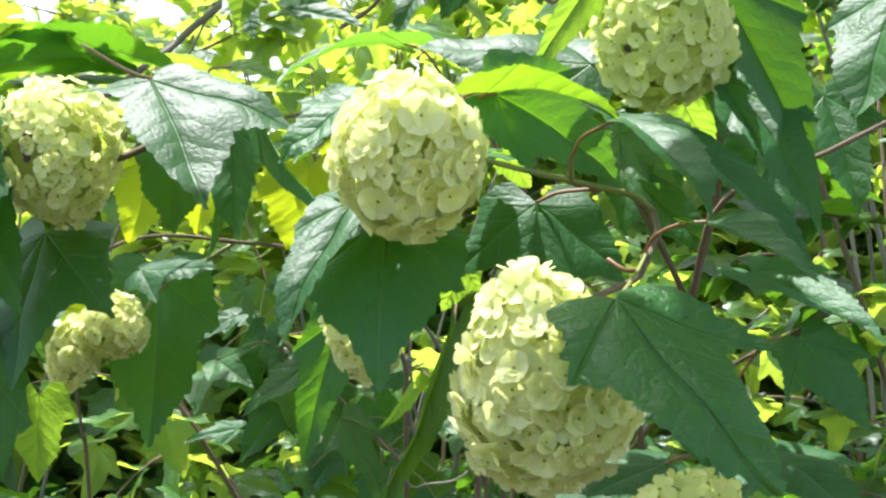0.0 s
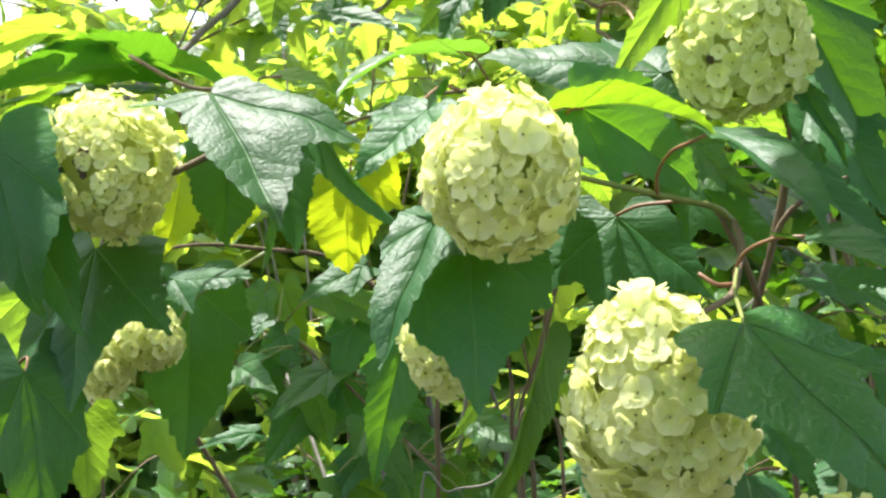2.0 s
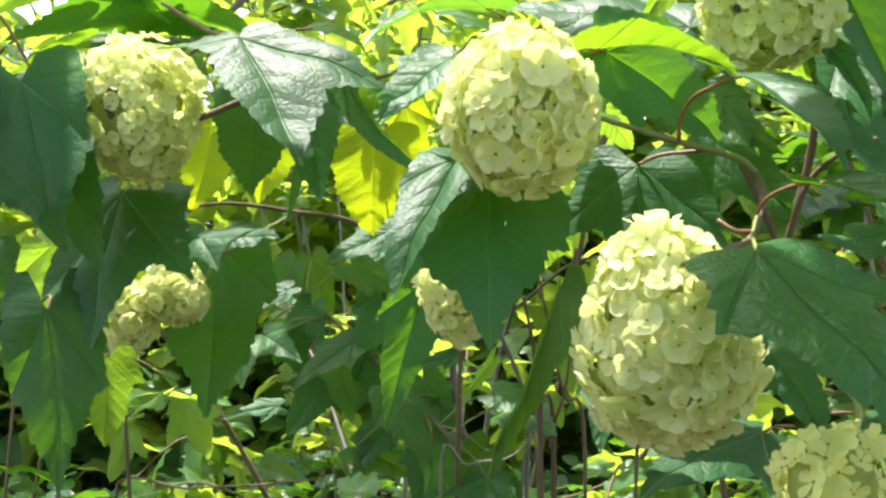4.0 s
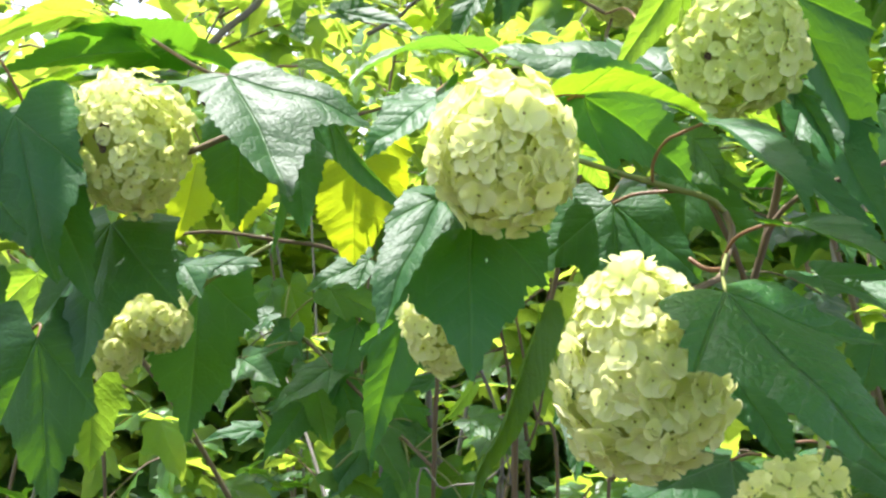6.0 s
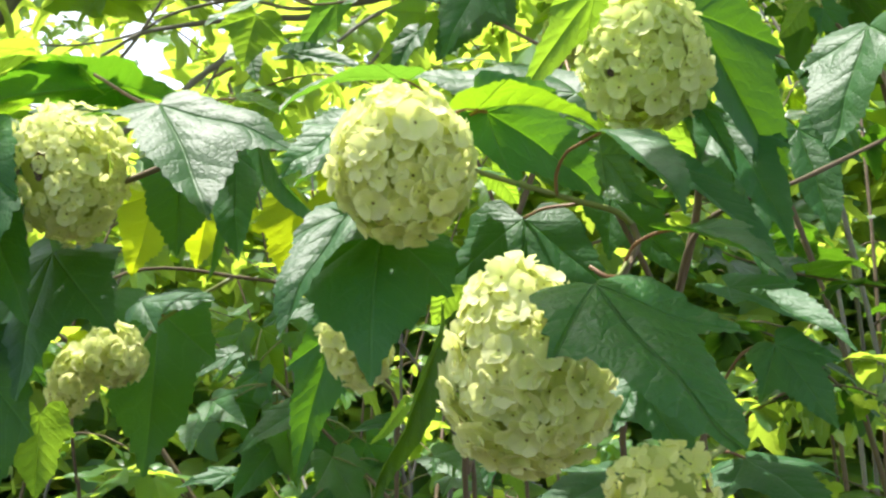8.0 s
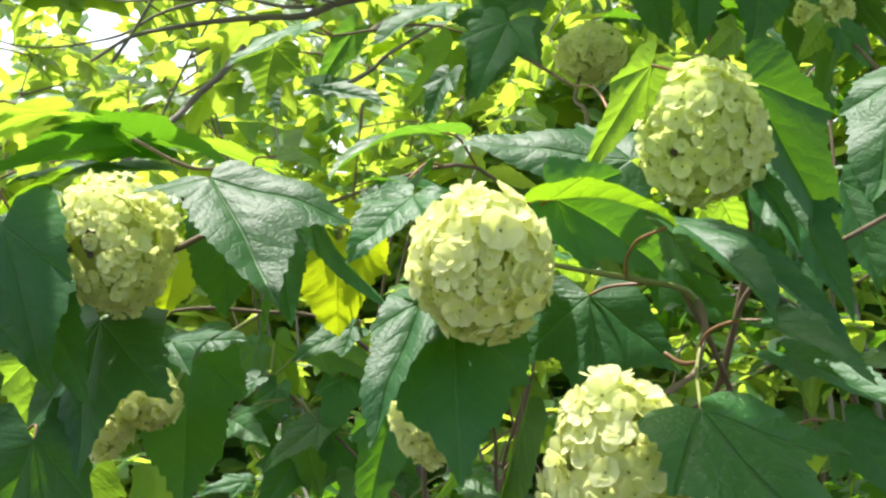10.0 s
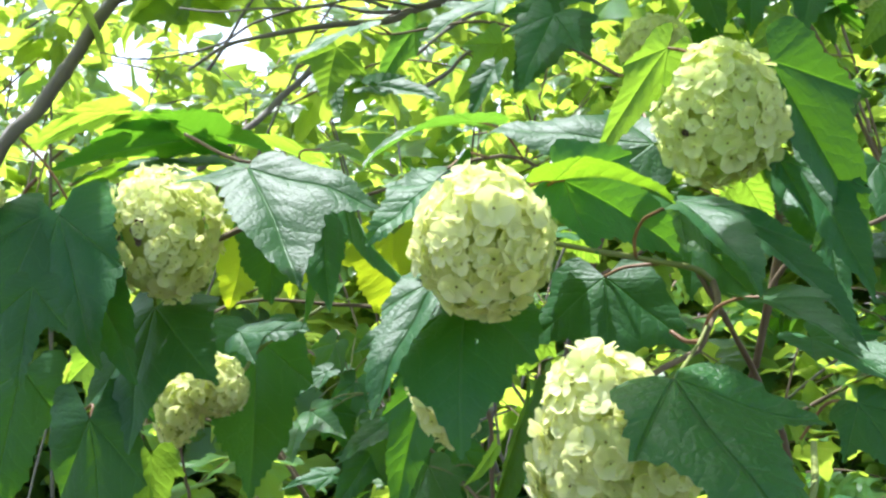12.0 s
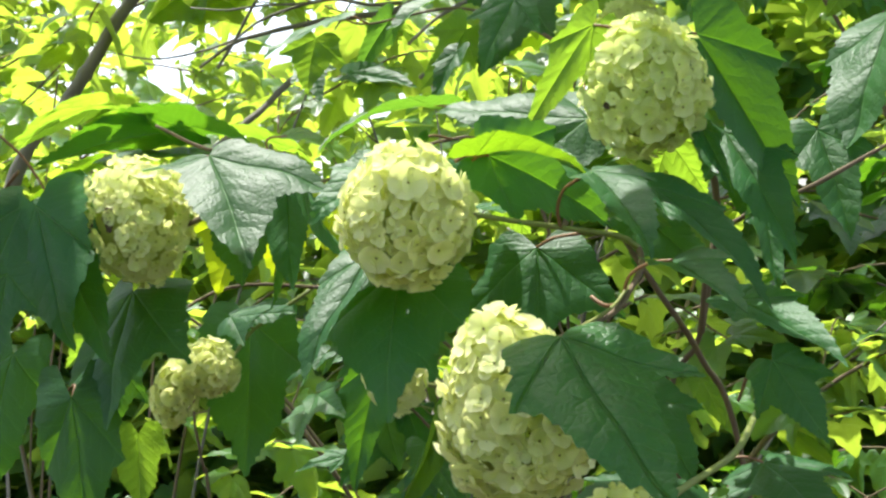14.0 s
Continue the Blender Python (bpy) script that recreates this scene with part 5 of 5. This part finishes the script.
HEADS = [(-0.1428, 0.6960, 1.4853), (0.0704, 0.5000, 1.3658), (0.0598, 0.4900, 1.3459), (-0.2446, 0.7350, 1.4291), (-0.2495, 0.7350, 1.4551), (0.1815, 0.6800, 1.5237), (0.1972, 0.6500, 1.4904), (0.1664, 0.6350, 1.4662), (-0.0037, 0.5740, 1.4469), (0.1300, 0.6620, 1.5195), (0.0419, 0.7100, 1.5179), (0.2790, 0.7600, 1.5154), (-0.1815, 0.9500, 1.6271), (-0.0568, 0.9200, 1.6344), (-0.2227, 0.9650, 1.3735)]  # in full sun
SHADE_LOW = [(-0.2723, 0.6800, 1.4173), (-0.2629, 0.7200, 1.3855), (-0.2699, 0.9500, 1.2990), (-0.2967, 0.7200, 1.4535), (-0.2481, 0.7000, 1.3434), (-0.0293, 0.6100, 1.3988), (-0.0016, 0.6100, 1.3997), (0.0498, 0.6400, 1.3992), (0.0750, 0.6700, 1.4176)]
SHADE_SIDES = [(-0.2638, 0.7000, 1.2981), (-0.2704, 0.7200, 1.3686), (-0.3089, 0.6500, 1.3938), (-0.2713, 1.0000, 1.2582), (-0.2689, 0.6800, 1.2655), (-0.1472, 1.2200, 1.2390), (-0.1079, 1.2000, 1.2072), (0.0370, 1.3000, 1.1864), (-0.2339, 1.3000, 1.2270), (-0.3324, 0.7800, 1.4653), (-0.2908, 0.7200, 1.4118), (-0.2637, 0.6800, 1.3862), (0.1139, 0.4700, 1.3612)]
SHADE_MIDDLE = [(0.1202, 0.5700, 1.4485), (0.1313, 0.5200, 1.4302), (0.1557, 0.5400, 1.4028), (-0.0165, 0.6000, 1.3929), (-0.0144, 0.5600, 1.3609), (0.0641, 0.6600, 1.4134), (0.0450, 0.6700, 1.4132), (0.0817, 0.6400, 1.4034), (0.0641, 0.6200, 1.3898), (-0.2626, 1.0000, 1.2933), (0.2713, 0.9000, 1.6049), (0.2059, 0.9000, 1.6248)]
SHADE_MORE = [(0.0423, 0.6300, 1.4114), (0.0646, 0.6300, 1.4058), (0.0898, 0.6300, 1.4066), (-0.2763, 0.7000, 1.4219), (-0.2816, 0.7100, 1.2893), (-0.2623, 0.7000, 1.2629), (-0.0284, 0.6000, 1.3864), (-0.0045, 0.6100, 1.3935), (-0.0149, 0.5800, 1.3603), (0.0080, 0.6000, 1.3846), (0.2000, 0.5800, 1.3400), (-0.0650, 0.7100, 1.3100), (0.0921, 0.6350, 1.4563), (0.1060, 0.6400, 1.4428)]
SHADED = SHADE_MORE + SHADE_LOW + SHADE_SIDES + SHADE_MIDDLE


def bough(at, reach, count, seed, label):
    """An unseen arching bough with leaves on side twigs, added to block the sun, with gaps where sunlight comes down.
    """
    rng = random.Random(seed)
    top = thing("shade_bough", at, label, "branch", "leafy boughs overhead")
    line = smooth_line([Vector(at), Vector(at) + Vector((0.02, -0.05, 1.2)), Vector((reach[0] * 0.5 + at[0] * 0.5, reach[1] + 0.45, 2.0 + 0.4 * max(0.0, reach[1] - 0.65))), Vector(reach)], 8)
    v, f = tube_data(line, 0.008, 0.003, 7, 0.05, rng)
    part("limb", mesh_of("limb", v, f), BARK, top)
    spots = []
    for _ in range(count):
        p = Vector((reach[0] + rng.uniform(-0.36, 0.36), reach[1] + rng.uniform(-0.25, 0.80 if reach[0] > 0 else 0.75), 1.92 + rng.uniform(0, 0.35)))
        p.z += max(0.0, p.y - 0.9) * 0.4
        if any((p - Vector(q)).cross(TO_SUN).length < 0.075 for q in LIT) or any((p - Vector(q)).cross(TO_SUN).length < 0.095 for q in HEADS):
            continue
        spots.append((np.array(p), frame_of(rng, (-35, 15), 0.35), 0.10 * rng.uniform(0.7, 1.2)))
    # leaf clumps added on the sun line to shade chosen spots
    for q in SHADED:
        if abs(q[0] - 0.3 * TO_SUN.x - reach[0]) > 0.28:
            continue
        for _ in range(7):
            p = Vector(q) + TO_SUN * rng.uniform(0.62, 0.85) + Vector((rng.gauss(0, 0.03), rng.gauss(0, 0.03), 0))
            if any((p - Vector(g)).cross(TO_SUN).length < 0.055 for g in LIT) or any((p - Vector(g)).cross(TO_SUN).length < 0.082 for g in HEADS):
                continue
            spots.append((np.array(p), frame_of(rng, (-25, 10), 0.25), 0.10 * rng.uniform(0.7, 1.1)))
    scatter("leaves", spots, LOW, FAR_LEAF, top, "toothed green leaves", seed)
    return top


bough((1.15, 1.25, -0.03), (0.30, 0.55, 2.05), 620, 51, "unseen leafy bough added overhead to shade the flowers")
bough((-1.0, 1.2, -0.03), (-0.25, 0.55, 2.05), 620, 52, "unseen leafy bough added overhead to shade the flowers")
bough((1.05, 2.3, -0.03), (0.15, 1.50, 2.30), 560, 54, "unseen leafy bough added high up to darken the undergrowth")
bough((1.55, 2.2, -0.03), (0.80, 1.50, 2.30), 320, 55, "unseen leafy bough added high up to darken the undergrowth")
bough((-1.45, 2.2, -0.03), (-0.55, 1.45, 2.30), 150, 56, "unseen leafy bough added high up to darken the undergrowth")
bough((-1.25, 1.3, -0.03), (-0.80, 0.65, 2.05), 220, 53, "unseen leafy bough added overhead to shade the flowers")
